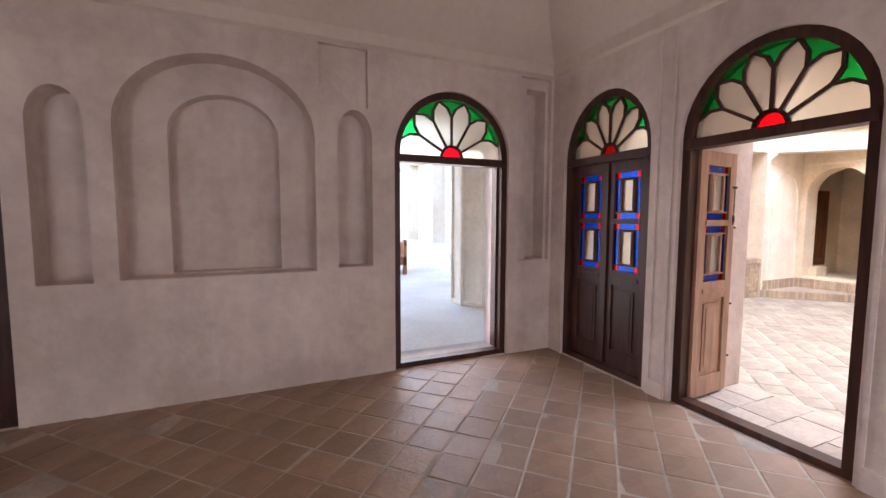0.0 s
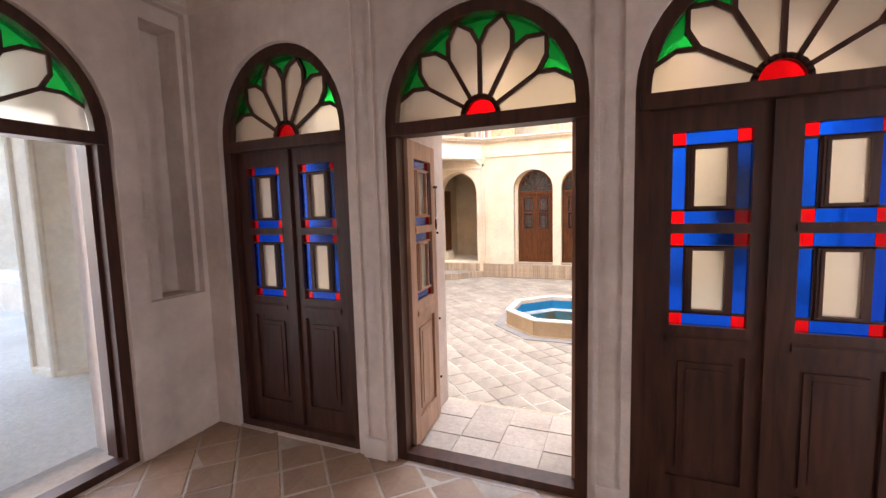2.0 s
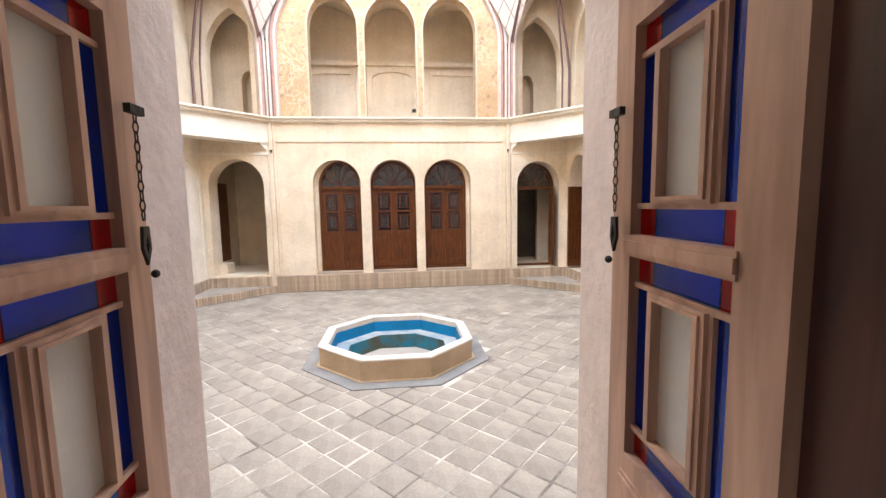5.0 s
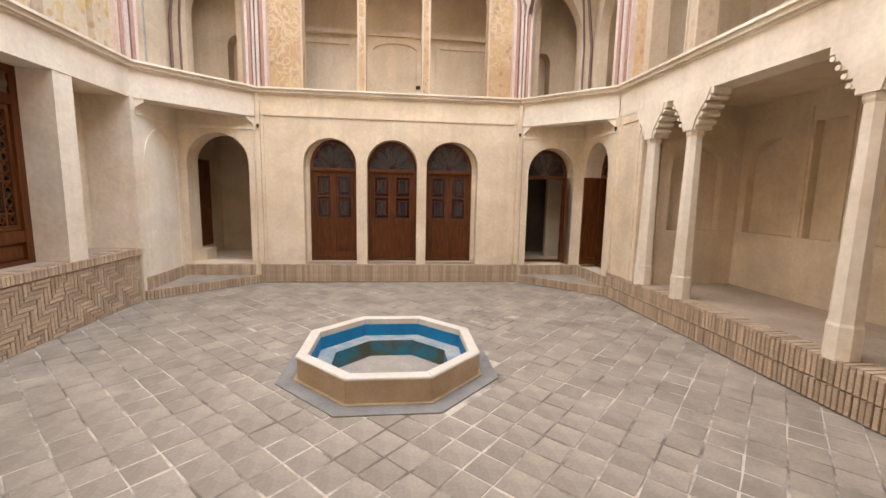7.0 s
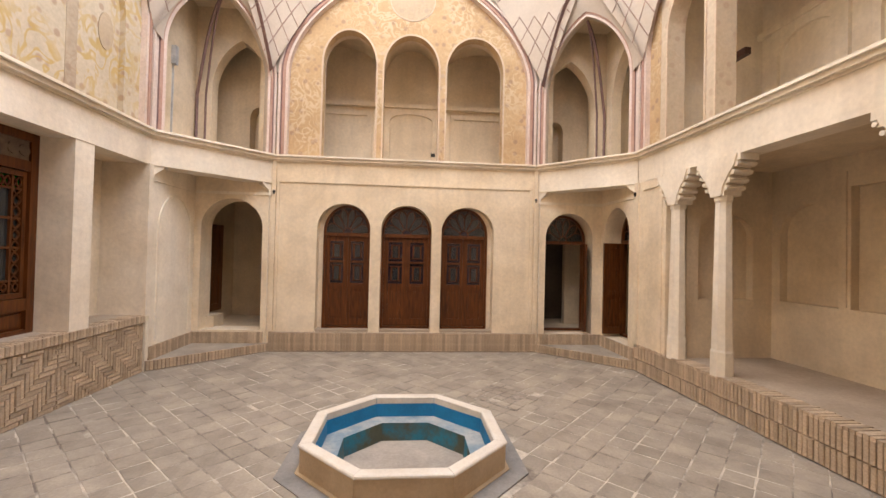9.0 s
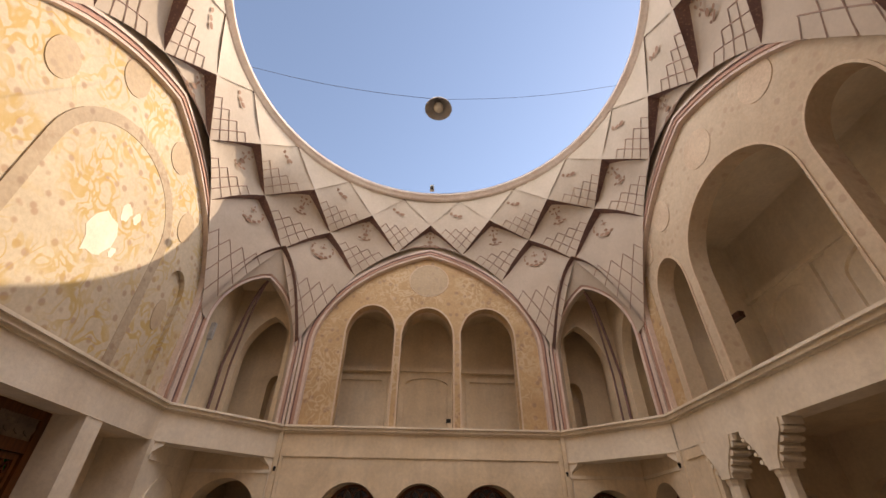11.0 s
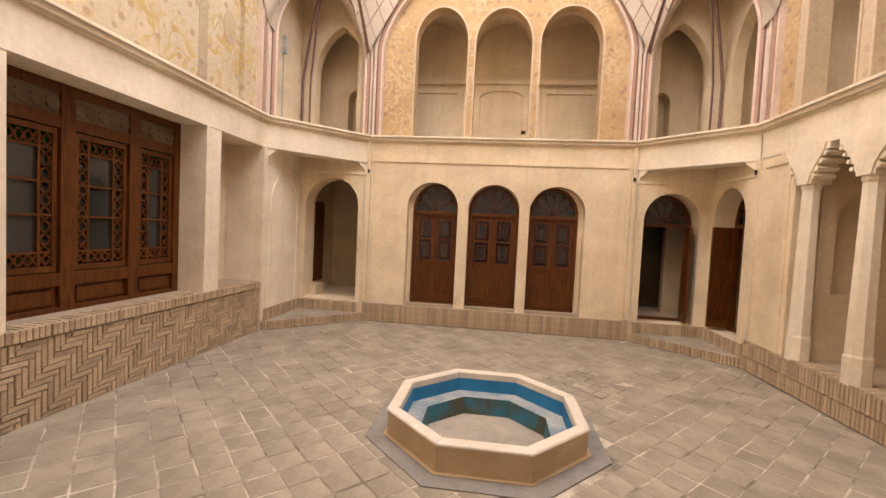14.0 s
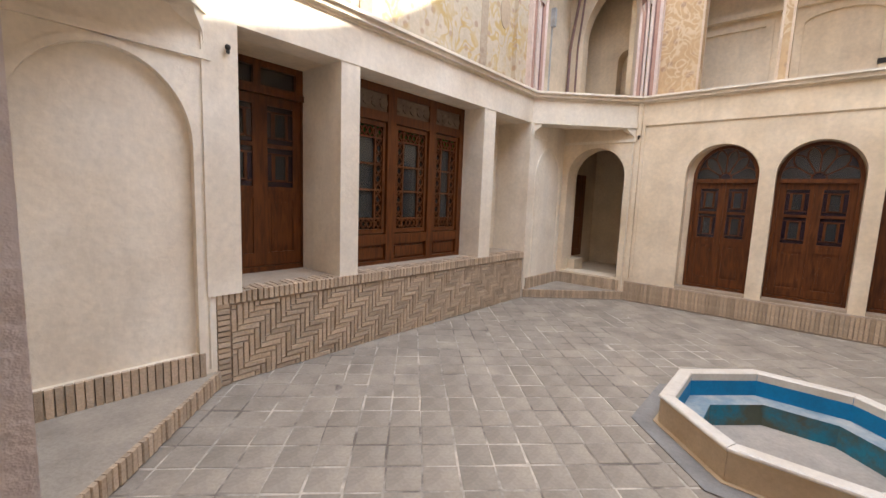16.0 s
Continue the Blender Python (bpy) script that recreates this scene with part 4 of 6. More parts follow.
def cell(top, left_, right_, bottom, motif, sunk=1.0):
    """One hollow lozenge: its upper edges lie deeper, with a painted soffit."""
    mid = (left_ + right_) / 2
    out = Vector((mid.x - CX, mid.y - CY, 0)).normalized()
    deep = (0.20 * out - Vector((0, 0, 0.03))) * sunk
    t2, l2, r2 = top + deep, left_, right_
    # bowed upper edges
    n = 5
    def bow(a, b, amount):
        return [a.lerp(b, j / n) + Vector((0, 0, amount * math.sin(math.pi * j / n))) for j in range(n + 1)]
    up_l, up_r = bow(left_, top, 0.06), bow(right_, top, 0.06)
    in_l, in_r = ([p + deep * (j / n) ** 0.5 for j, p in enumerate(e)] for e in (up_l, up_r))
    low_l, low_r = bow(l2, bottom, 0.06 * sunk), bow(bottom, r2, 0.06 * sunk)
    for e, f in ((up_l, in_l), (up_r, in_r)):
        v, w = [soffits.verts.new(p) for p in e], [soffits.verts.new(p) for p in f]
        for j in range(n):
            soffits.faces.new((v[j], v[j + 1], w[j + 1], w[j]))
    # patch spanned by its four edges
    grid = []
    for j in range(n + 1):
        line = []
        for i in range(n + 1):
            f, h = j / n, i / n
            c0, c1 = in_l[j], low_r[j]
            d0, d1 = low_l[i], in_r[n - i]
            flat = (l2 * (1 - f) + t2 * f) * (1 - h) + (bottom * (1 - f) + r2 * f) * h
            line.append(c0 * (1 - h) + c1 * h + d0 * (1 - f) + d1 * f - flat + out * 0.02 * math.sin(math.pi * f) * math.sin(math.pi * h))
        grid.append(line)
    vs = [[panels.verts.new(p) for p in r] for r in grid]
    for j in range(n):
        for i in range(n):
            panels.faces.new((vs[j][i], vs[j][i + 1], vs[j + 1][i + 1], vs[j + 1][i]))
    inward = -out
    def P2(a, b):
        j, i = min(n - 1e-6, a * n), min(n - 1e-6, b * n)
        j0, i0 = int(j), int(i)
        f, h = j - j0, i - i0
        return (grid[j0][i0] * (1 - f) * (1 - h) + grid[j0 + 1][i0] * f * (1 - h) + grid[j0][i0 + 1] * (1 - f) * h + grid[j0 + 1][i0 + 1] * f * h)
    def stroke(pts, w):
        rows = []
        for q, p in enumerate(pts):
            d = (pts[min(q + 1, len(pts) - 1)] - pts[max(q - 1, 0)]).normalized()
            s = d.cross(out).normalized() * w
            rows.append((lines.verts.new(p - s + inward * 0.004), lines.verts.new(p + inward * 0.014), lines.verts.new(p + s + inward * 0.004)))
        for a, b in zip(rows, rows[1:]):
            lines.faces.new((a[0], a[1], b[1], b[0]))
            lines.faces.new((a[1], a[2], b[2], b[1]))
    # stepped net of fine ribs that climbs from the lower edges
    m = 5
    for q in range(1, m):
        reach = (0.68, 0.50, 0.33, 0.16)[q - 1]
        stroke([P2(q / m * 0.84, 1 - x) for x in np.linspace(0, reach, 6)], 0.010)
        stroke([P2(x, 1 - q / m * 0.84) for x in np.linspace(0, reach, 6)], 0.010)
    if motif:
        c = P2(0.72, 0.28)
        ux = Vector((-out.y, out.x, 0))
        uz = (P2(0.82, 0.18) - P2(0.5, 0.5)).normalized()
        for dx, dz, a, b in motif:
            a, b = a * 1.05, b * 1.05
            o = c + ux * dx * 1.55 + uz * dz * 1.55 + inward * 0.03
            ring = [motifs.verts.new(o + ux * a * math.cos(t * 0.785) + uz * b * math.sin(t * 0.785)) for t in range(8)]
            motifs.faces.new(ring)


VASE = [(0, -0.13, 0.09, 0.018), (0, -0.10, 0.03, 0.02), (0, -0.05, 0.06, 0.035), (-0.075, -0.11, 0.04, 0.02), (0.075, -0.11, 0.04, 0.02), (0, 0.01, 0.018, 0.05), (-0.05, 0.03, 0.03, 0.016), (0.05, 0.03, 0.03, 0.016),
        (-0.07, 0.08, 0.022, 0.022), (0.07, 0.08, 0.022, 0.022), (0, 0.09, 0.028, 0.03), (-0.035, 0.14, 0.02, 0.022), (0.04, 0.14, 0.02, 0.022), (0, 0.19, 0.024, 0.026), (0, 0.24, 0.014, 0.018)]
SCROLL = [(-0.16, 0.05, 0.022, 0.05), (-0.13, -0.02, 0.035, 0.035), (-0.07, -0.06, 0.05, 0.028), (0, -0.08, 0.06, 0.035), (0.07, -0.06, 0.05, 0.028), (0.13, -0.02, 0.035, 0.035), (0.16, 0.05, 0.022, 0.05), (-0.14, 0.10, 0.03, 0.014),
          (0.14, 0.10, 0.03, 0.014), (0, -0.02, 0.035, 0.03), (0.0, 0.08, 0.03, 0.03), (0.0, 0.13, 0.016, 0.02), (-0.035, 0.08, 0.018, 0.012), (0.035, 0.08, 0.018, 0.012)]
for q in range(16):
    k = q
    # triangles under the rim
    h = k + 0.5
    cell(row(0, h), row(1, k), row(1, k + 1), row(2, h), SCROLL[3:6], 0.10)
    cell(row(1, k), row(2, k - 0.5), row(2, k + 0.5), row(3, k), VASE)
    if h % 4 in (1.5, 2.5):
        cell(row(2, h), row(3, k), row(3, k + 1), row(4, h), SCROLL)
    a, b, c = row(0, k - 0.5), row(0, k + 0.5), row(1, k)
    steps = [ring_point(k - 0.5 + j / 6, RIM_R + 0.10, RIM_Z - 0.12) for j in range(7)]
    v = panels.verts.new(c)
    ws = [panels.verts.new(p) for p in steps]
    for j in range(6):
        panels.faces.new((v, ws[j], ws[j + 1]))
for i, kk in ((1, 2), (3, 6), (5, 10), (7, 14)):
    P, L = chamfer(i)
    top = row(3, kk)
    left_, right_ = row(4, kk - 0.5), row(4, kk + 0.5)
    pts = [P(u, z, 0.05) for u, z in over(0.10, L - 0.10, 5.2, 6.56, True, 20)][::-1]
    edge = [left_.lerp(top, j / 10) + Vector((0, 0, 0.35 * math.sin(math.pi * j / 10))) for j in range(11)] + [top.lerp(right_, j / 10) + Vector((0, 0, 0.35 * math.sin(math.pi * j / 10))) for j in range(1, 11)]
    if (pts[0] - left_).length > (pts[-1] - left_).length:
        pts = pts[::-1]
    va, vb = [panels.verts.new(p) for p in edge], [panels.verts.new(p) for p in pts]
    for j in range(20):
        panels.faces.new((va[j], va[j + 1], vb[j + 1], vb[j]))
    outv = Vector((top.x - CX, top.y - CY, 0)).normalized()
    sa, sb = [soffits.verts.new(p) for p in edge], [soffits.verts.new(p - outv * 0.13 + Vector((0, 0, 0.03))) for p in edge]
    for j in range(20):
        soffits.faces.new((sa[j], sa[j + 1], sb[j + 1], sb[j]))
vault = thing("vault", (CX, CY, 5.3), "net vault of hollow plaster lozenges round an open eye", "vault", kind="structure")
part("plaster_cells", panels, VAULT, vault, "cream plaster lozenges", True)
part("painted_edges", soffits, STRIPE_DARK, vault, "dark patterned edges of the lozenges")
part("fine_ribs", lines, LINE, vault, "fine plum coloured ribs")
part("painted_motifs", motifs, MOTIF, vault, "small faded painted motifs")
# rim of the open eye
bm = bmesh.new()
prof = [(RIM_R + 0.12, RIM_Z - 0.13), (RIM_R + 0.03, RIM_Z - 0.11), (RIM_R + 0.03, RIM_Z - 0.06), (RIM_R - 0.03, RIM_Z - 0.05), (RIM_R - 0.03, RIM_Z + 0.02), (RIM_R + 0.04, RIM_Z + 0.05), (RIM_R + 0.5, RIM_Z + 0.06)]
n = 96
rings = [[bm.verts.new((CX + r * math.cos(2 * math.pi * j / n), CY + r * math.sin(2 * math.pi * j / n) * 0.985, z)) for j in range(n)] for r, z in prof]
for a, b in zip(rings, rings[1:]):
    for j in range(n):
        bm.faces.new((a[j], a[(j + 1) % n], b[(j + 1) % n], b[j]))
setting("vault_rim", bm, STRIPE_PALE, "worn plaster rim round the open eye of the vault", "rim", True)
# unseen flat slab, added so sun and sky enter only by the eye
bm = bmesh.new()
sq = []
for j in range(n):
    t = 2 * math.pi * j / n
    k = 5.6 / max(abs(math.cos(t)), abs(math.sin(t)))
    sq.append((CX + k * math.cos(t), CY + k * math.sin(t)))
inn = [(CX + (RIM_R + 0.3) * math.cos(2 * math.pi * j / n), CY + (RIM_R + 0.3) * math.sin(2 * math.pi * j / n)) for j in range(n)]
for z in (RIM_Z + 0.05, RIM_Z - 0.03):
    a, b = [bm.verts.new((*p, z)) for p in inn], [bm.verts.new((*p, z)) for p in sq]
    for j in range(n):
        bm.faces.new((a[j], a[(j + 1) % n], b[(j + 1) % n], b[j]))
setting("roof", bm, PLASTER_OLD, "unseen flat roof added round the vault to block sun and sky", "roof")

# ---- doors ----
def pane(P, outline, mat_, d, parent, label):
    ob = part("pane", slab(bmesh.new(), P, outline, (), d + 0.002, d - 0.002), mat_, parent, label)
    ob.visible_shadow = False
    return ob


def glazed_block(P, u0, u1, z0, z1, d, wood, parent, dull=False):
    """A light with a clear middle, blue strips and red corners."""
    r = min(u1 - u0, z1 - z0) * 0.18
    g = r * 0.42
    white, red, blue = (GLASS_DULL, GLASS_DIM, GLASS_DIM) if dull else (GLASS_WHITE, GLASS_RED, GLASS_BLUE)
    names = ("dim coloured glass",) * 2 if dull else ("red glass", "blue glass")
    ring = slab(bmesh.new(), P, rect(u0 + r, u1 - r, z0 + r + g * 0.1, z1 - r - g * 0.1), [rect(u0 + r + g * 1.36, u1 - r - g * 1.36, z0 + r + g * 0.9, z1 - r - g * 0.9)], d + 0.010, d - 0.010)
    slab(ring, P, rect(u0 + r + g * 0.45, u1 - r - g * 0.45, z0 + r + g * 0.4, z1 - r - g * 0.4), [rect(u0 + r + g * 1.43, u1 - r - g * 1.43, z0 + r + g * 0.95, z1 - r - g * 0.95)], d + 0.017, d - 0.017)
    slab(ring, P, rect(u0 + r + g * 0.95, u1 - r - g * 0.95, z0 + r + g * 0.7, z1 - r - g * 0.7), [rect(u0 + r + g * 1.5, u1 - r - g * 1.5, z0 + r + g, z1 - r - g)], d + 0.021, d - 0.021)
    part("inner_frame", ring, wood, parent)
    part("glazing_bar", slab(slab(bmesh.new(), P, rect(u0, u1, z1 - r - g * 0.5, z1 - r), (), d + 0.01, d - 0.01), P, rect(u0, u1, z0 + r, z0 + r + g * 0.5), (), d + 0.01, d - 0.01), wood, parent)
    pane(P, rect(u0 + r + g * 1.4, u1 - r - g * 1.4, z0 + r + g * 0.95, z1 - r - g * 0.95), white, d, parent, "clear window glass")
    for z in (z0, z1 - r):
        pane(P, rect(u0, u0 + r, z, z + r), red, d, parent, names[0])
        pane(P, rect(u1 - r, u1, z, z + r), red, d, parent, names[0])
        pane(P, rect(u0 + r, u1 - r, z, z + r), blue, d, parent, names[1])
    for u in (u0, u1 - r):
        pane(P, rect(u, u + r, z0 + r + g * 0.5, z1 - r - g * 0.5), blue, d, parent, names[1])


def leaf(parent, P, w, z0, z1, wood, d=0.0, thick=0.045, dull=False, solid=False):
    """A door leaf from its hinge u = 0: two glazed lights above a raised panel."""
    h = z1 - z0
    s = 0.20 * w
    l1, l2, l3 = z0 + 0.945 * h, z0 + 0.715 * h, z0 + 0.475 * h
    blocks = [rect(s, w - s * 0.85, l2 + 0.012 * h, l1), rect(s, w - s * 0.85, l3, l2 - 0.012 * h)]
    low = rect(s, w - s * 0.85, z0 + 0.08 * h, l3 - 0.07 * h)
    body = part("leaf", slab(bmesh.new(), P, rect(0, w, z0, z1), blocks + [low], d + thick / 2, d - thick / 2), wood, parent)
    for (a, b, _, _) in blocks:
        u0, zz0, u1 = a[0], a[1], b[0]
        zz1 = blocks[0][2][1] if a[1] == blocks[0][0][1] else blocks[1][2][1]
        if solid:
            q = 0.16 * (u1 - u0)
            part("upper_panel", slab(slab(bmesh.new(), P, rect(u0, u1, zz0, zz1), (), d + 0.008, d - 0.008), P, rect(u0 + q, u1 - q, zz0 + q, zz1 - q), (), d + 0.018, d - 0.018), wood, body)
        else:
            glazed_block(P, u0, u1, zz0, zz1, d, wood, body, dull)
    bm = bmesh.new()
    (a0, c0), (a1, c1) = low[0], low[2]
    slab(bm, P, low, (), d + thick * 0.15, d - thick * 0.15)
    for k in (0.14, 0.24):
        q = k * (a1 - a0)
        slab(bm, P, rect(a0 + q, a1 - q, c0 + q, c1 - q), (), d + thick * (0.2 + k), d - thick * (0.2 + k))
    part("raised_panel", bm, wood, body)
    bm = bmesh.new()
    for z in (l2, l3 - 0.035 * h):
        slab(bm, P, rect(s * 0.9, w - s * 0.75, z - 0.006 * h, z + 0.006 * h), (), d + thick * 0.68, d - thick * 0.68)
        slab(bm, P, rect(s * 0.9, w - s * 0.75, z - 0.011 * h, z + 0.011 * h), (), d + thick * 0.58, d - thick * 0.58)
    part("rail_moulding", bm, wood, body)
    return body


def fanlight(parent, P, u0, u1, zl, zt, wood, d, petals=GLASS_WHITE, lobes=GLASS_GREEN, heart=GLASS_RED, w=0.020):
    """A flower of six petals in a half round: red heart, pale petals, green lobes."""
    c, a, b = (u0 + u1) / 2, (u1 - u0) / 2, zt - zl
    def at(r, deg):
        return (c + a * r * math.cos(radians(deg)), zl + b * r * math.sin(radians(deg)))
    bm = bmesh.new()
    inner, valley = 0.20, 0.71
    for k in range(1, 6):
        bar(bm, P, at(inner, 30 * k), at(valley, 30 * k), w, d + 0.014, d - 0.014)
    for k in range(6):
        m = 30 * k + 15
        for e in (30 * k, 30 * k + 30):
            if e in (0, 180):
                continue
            bar(bm, P, at(valley, e), at(0.87, e * 0.62 + m * 0.38), w, d + 0.013, d - 0.013)
            bar(bm, P, at(0.87, e * 0.62 + m * 0.38), at(1.0, m), w * 0.9, d + 0.013, d - 0.013)
    for k in range(12):
        bar(bm, P, at(inner, 15 * k), at(inner, 15 * k + 15), w * 1.1, d + 0.016, d - 0.016)
    fan = part("fanlight", bm, wood, parent)
    pane(P, [at(inner, 180 * k / 12) for k in range(13)], heart, d, fan, "red glass half disc")
    for k in range(6):
        m = 30 * k + 15
        o = [at(inner, 30 * k), at(valley if k else 1.0, 30 * k)] + ([at(0.87, 30 * k + 5.7)] if k else [])
        o += [at(1.0, m)] + ([at(0.87, 30 * k + 24.3)] if k < 5 else []) + [at(valley if k < 5 else 1.0, 30 * k + 30), at(inner, 30 * k + 30)]
        pane(P, o, petals, d, fan, "clear petal shaped glass")
    for k in range(1, 6):
        e = 30 * k
        o = [at(valley, e), at(0.87, e - 5.7), at(1.0, e - 15)] + [at(1.0, e - 15 + 5 * j) for j in range(1, 6)] + [at(1.0, e + 15), at(0.87, e + 5.7)]
        pane(P, o, lobes, d, fan, "green glass lobe")
    return fan


def arched_door(name, label, P, u0, u1, z0, zl, zt, wood, d, leaves=True, lobes=GLASS_GREEN, heart=GLASS_RED, petals=GLASS_WHITE, frame_w=0.06, leaf_wood=None, dull=False):
    mid = P((u0 + u1) / 2, z0, d)
    root = thing(name, mid, label, "door", kind="structure")
    spring = zl + 0.05
    holes = [rect(u0 + frame_w, u1 - frame_w, z0 + 0.045, zl - 0.02), over(u0 + frame_w, u1 - frame_w, zl + 0.035, zt - frame_w)]
    part("door_frame", slab(bmesh.new(), P, arch(u0, u1, z0, spring, zt), holes, d + 0.05, d - 0.05), wood, root)
    part("lintel", slab(bmesh.new(), P, rect(u0 + 0.02, u1 - 0.02, zl - 0.025, zl + 0.04), (), d + 0.062, d - 0.045), wood, root)
    fanlight(root, P, u0 + frame_w, u1 - frame_w, zl + 0.04, zt - frame_w, wood, d, petals, lobes, heart)
    if leaves:
        w = (u1 - u0) / 2 - frame_w
        lw = leaf_wood or wood
        A = Plane(P(u0 + frame_w, 0, d - 0.012), P.u, P.n)
        B = Plane(P(u1 - frame_w, 0, d - 0.012), -P.u, P.n)
        leaf(root, A, w - 0.003, z0 + 0.05, zl - 0.025, lw, dull=dull)
        leaf(root, B, w - 0.003, z0 + 0.05, zl - 0.025, lw, dull=dull)
        part("cover_strip", slab(bmesh.new(), P, rect((u0 + u1) / 2 - 0.022, (u0 + u1) / 2 + 0.022, z0 + 0.06, zl - 0.03), (), d + 0.03, d), lw, root)
    return root


def chain(parent, at, length):
    """Hanging iron chain with a hasp and a hook."""
    bm = bmesh.new()
    links = int(length / 0.017)
    for k in range(links):
        z = at[2] - k * 0.017
        q = [Vector((math.cos(t * 1.0472) * 0.0045, 0, math.sin(t * 1.0472) * 0.0110)) for t in range(6)]
        turn = Matrix.Rotation(radians(90 * (k % 2)), 3, "Z")
        pts = [turn @ p + Vector((at[0], at[1], z)) for p in q]
        for i in range(6):
            a, b = pts[i], pts[(i + 1) % 6]
            bmesh.ops.create_cone(bm, segments=4, radius1=0.0014, radius2=0.0014, depth=(b - a).length * 1.15, matrix=Matrix.Translation((a + b) / 2) @ (b - a).to_track_quat("Z", "Y").to_matrix().to_4x4())
    zb = at[2] - length
    slab(bm, Plane((at[0], at[1], zb), (1, 0, 0), (0, 1, 0)), [(0, -0.07), (0.012, -0.04), (0.009, 0.0), (-0.009, 0.0), (-0.012, -0.04)], [[(0, -0.05), (0.005, -0.035), (0, -0.015), (-0.005, -0.035)]], 0.003, -0.003)
    box(bm, at[0] - 0.02, at[0] + 0.02, at[1] - 0.006, at[1] + 0.006, at[2] + 0.005, at[2] + 0.02)
    return part("chain", bm, IRON, parent, "black iron door chain")


ROOM_WOOD = WOOD_DARK
for k, (a, b) in enumerate(ROOM_DOORS):
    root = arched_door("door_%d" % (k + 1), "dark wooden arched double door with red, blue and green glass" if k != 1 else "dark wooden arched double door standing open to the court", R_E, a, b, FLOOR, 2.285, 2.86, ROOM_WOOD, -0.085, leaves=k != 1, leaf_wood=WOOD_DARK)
    if k == 1:
        for y, s in ((b - 0.06, -1), (a + 0.06, 1)):
            P = Plane((2.42, y, 0), (1, 0.07 * -s, 0), (0.07 * s * s, s, 0))
            lf = leaf(root, P, 0.44, FLOOR + 0.03, 2.26, WOOD_LEAF_LIT)
            chain(lf, (2.815, y + s * 0.014, 2.00), 0.19)
            bm = bmesh.new()
            for z in (1.72, 1.15, 0.75):
                bmesh.ops.create_uvsphere(bm, u_segments=8, v_segments=6, radius=0.008, matrix=Matrix.Translation((2.845, y + s * 0.009, z)))
            part("stud", bm, IRON, lf, "iron studs")
root = arched_door("door_4", "dark wooden arched frame with a glazed flower light, open below", R_N, 0.67, 1.80, FLOOR, 2.285, 2.89, ROOM_WOOD, -0.09, leaves=False)
P = Plane((1.74, 3.50, 0), (0.02, 1, 0), (-1, 0, 0))
part("shutter", slab(bmesh.new(), P, rect(0, 0.09, FLOOR + 0.05, 2.26), (), 0.02, -0.02), WOOD_DARK, root)
arched_door("door_5", "dark wooden arched double door in the far part of the room", R_N, -3.0, -1.80, FLOOR, 2.285, 2.89, ROOM_WOOD, -0.09)
for k, (a, b) in enumerate(FAR_DOORS):
    arched_door("door_%d" % (k + 6), "brown varnished arched double door with dusty glass lights", P_E, a + (0.09 if k == 2 else 0.005), b - (0.09 if k == 0 else 0.005), 0.42, 2.27, 2.86, WOOD_DOOR, -0.24, lobes=GLASS_DIM, heart=GLASS_DIM, petals=GLASS_DULL, frame_w=0.05, dull=True)
    d0, d1 = a + (0.09 if k == 2 else 0.005), b - (0.09 if k == 0 else 0.005)
    setting("reveal_%d" % (k + 1), slab(bmesh.new(), P_E, arch(a - 0.02, b + 0.02, 0.34, 2.38, 2.90), [arch(d0 + 0.012, d1 - 0.012, 0.40, 2.32, 2.845)], -0.22, -0.28), PLASTER, "plaster reveal round the recessed door", "wall")
    setting("sill_%d" % (k + 1), slab(bmesh.new(), P_E, rect(a + 0.005, b - 0.005, 0.376, 0.42), (), -0.005, -0.3), FLOOR_DUST, "worn plaster door sill", "sill")
root = arched_door("door_9", "brown arched door with one leaf ajar", P_E, -2.16, -1.21, 0.38, 2.22, 2.80, WOOD_DOOR, -0.38, leaves=False, lobes=GLASS_DULL, heart=GLASS_DULL, petals=GLASS_DULL, frame_w=0.05)
leaf(root, Plane((XE + 0.36, -2.09, 0), (-0.98, 0.16, 0), (0.16, 0.98, 0)), 0.42, 0.42, 2.2, WOOD_DOOR, solid=True)
root = arched_door("door_10", "brown arched door with an open panelled leaf", P_S, 10.30, 11.20, 0.38, 2.24, 2.86, WOOD_DOOR, -0.39, leaves=False, lobes=GLASS_DULL, heart=GLASS_DULL, petals=GLASS_DULL, frame_w=0.05)
leaf(root, Plane((11.14, YS - 0.37, 0), (-0.06, 1, 0), (-1, -0.06, 0)), 0.43, 0.42, 2.22, WOOD_DOOR, solid=True)
# rooms behind the court doors, their shade put into dark plaster
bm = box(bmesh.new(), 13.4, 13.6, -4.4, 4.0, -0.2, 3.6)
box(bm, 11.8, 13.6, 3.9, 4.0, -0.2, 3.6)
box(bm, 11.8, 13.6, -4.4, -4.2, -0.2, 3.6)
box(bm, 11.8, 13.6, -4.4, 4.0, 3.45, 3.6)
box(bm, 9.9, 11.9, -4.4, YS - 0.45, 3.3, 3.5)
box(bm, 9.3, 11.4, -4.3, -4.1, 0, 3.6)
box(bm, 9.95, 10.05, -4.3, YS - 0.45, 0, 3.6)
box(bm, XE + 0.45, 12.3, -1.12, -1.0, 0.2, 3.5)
setting("wall_back_rooms", bm, DARKNESS, "plaster walls of the rooms behind the doors, coloured dark for shade", "wall")
setting("wall_back_room_end", box(bmesh.new(), 12.6, 12.75, -2.7, -2.08, 0.37, 3.45), PLASTER_OLD, "pale plaster wall end in the back room", "wall")
bm = box(bmesh.new(), XE + 0.3, 13.5, -4.3, 5.9, 0.0, 0.37)
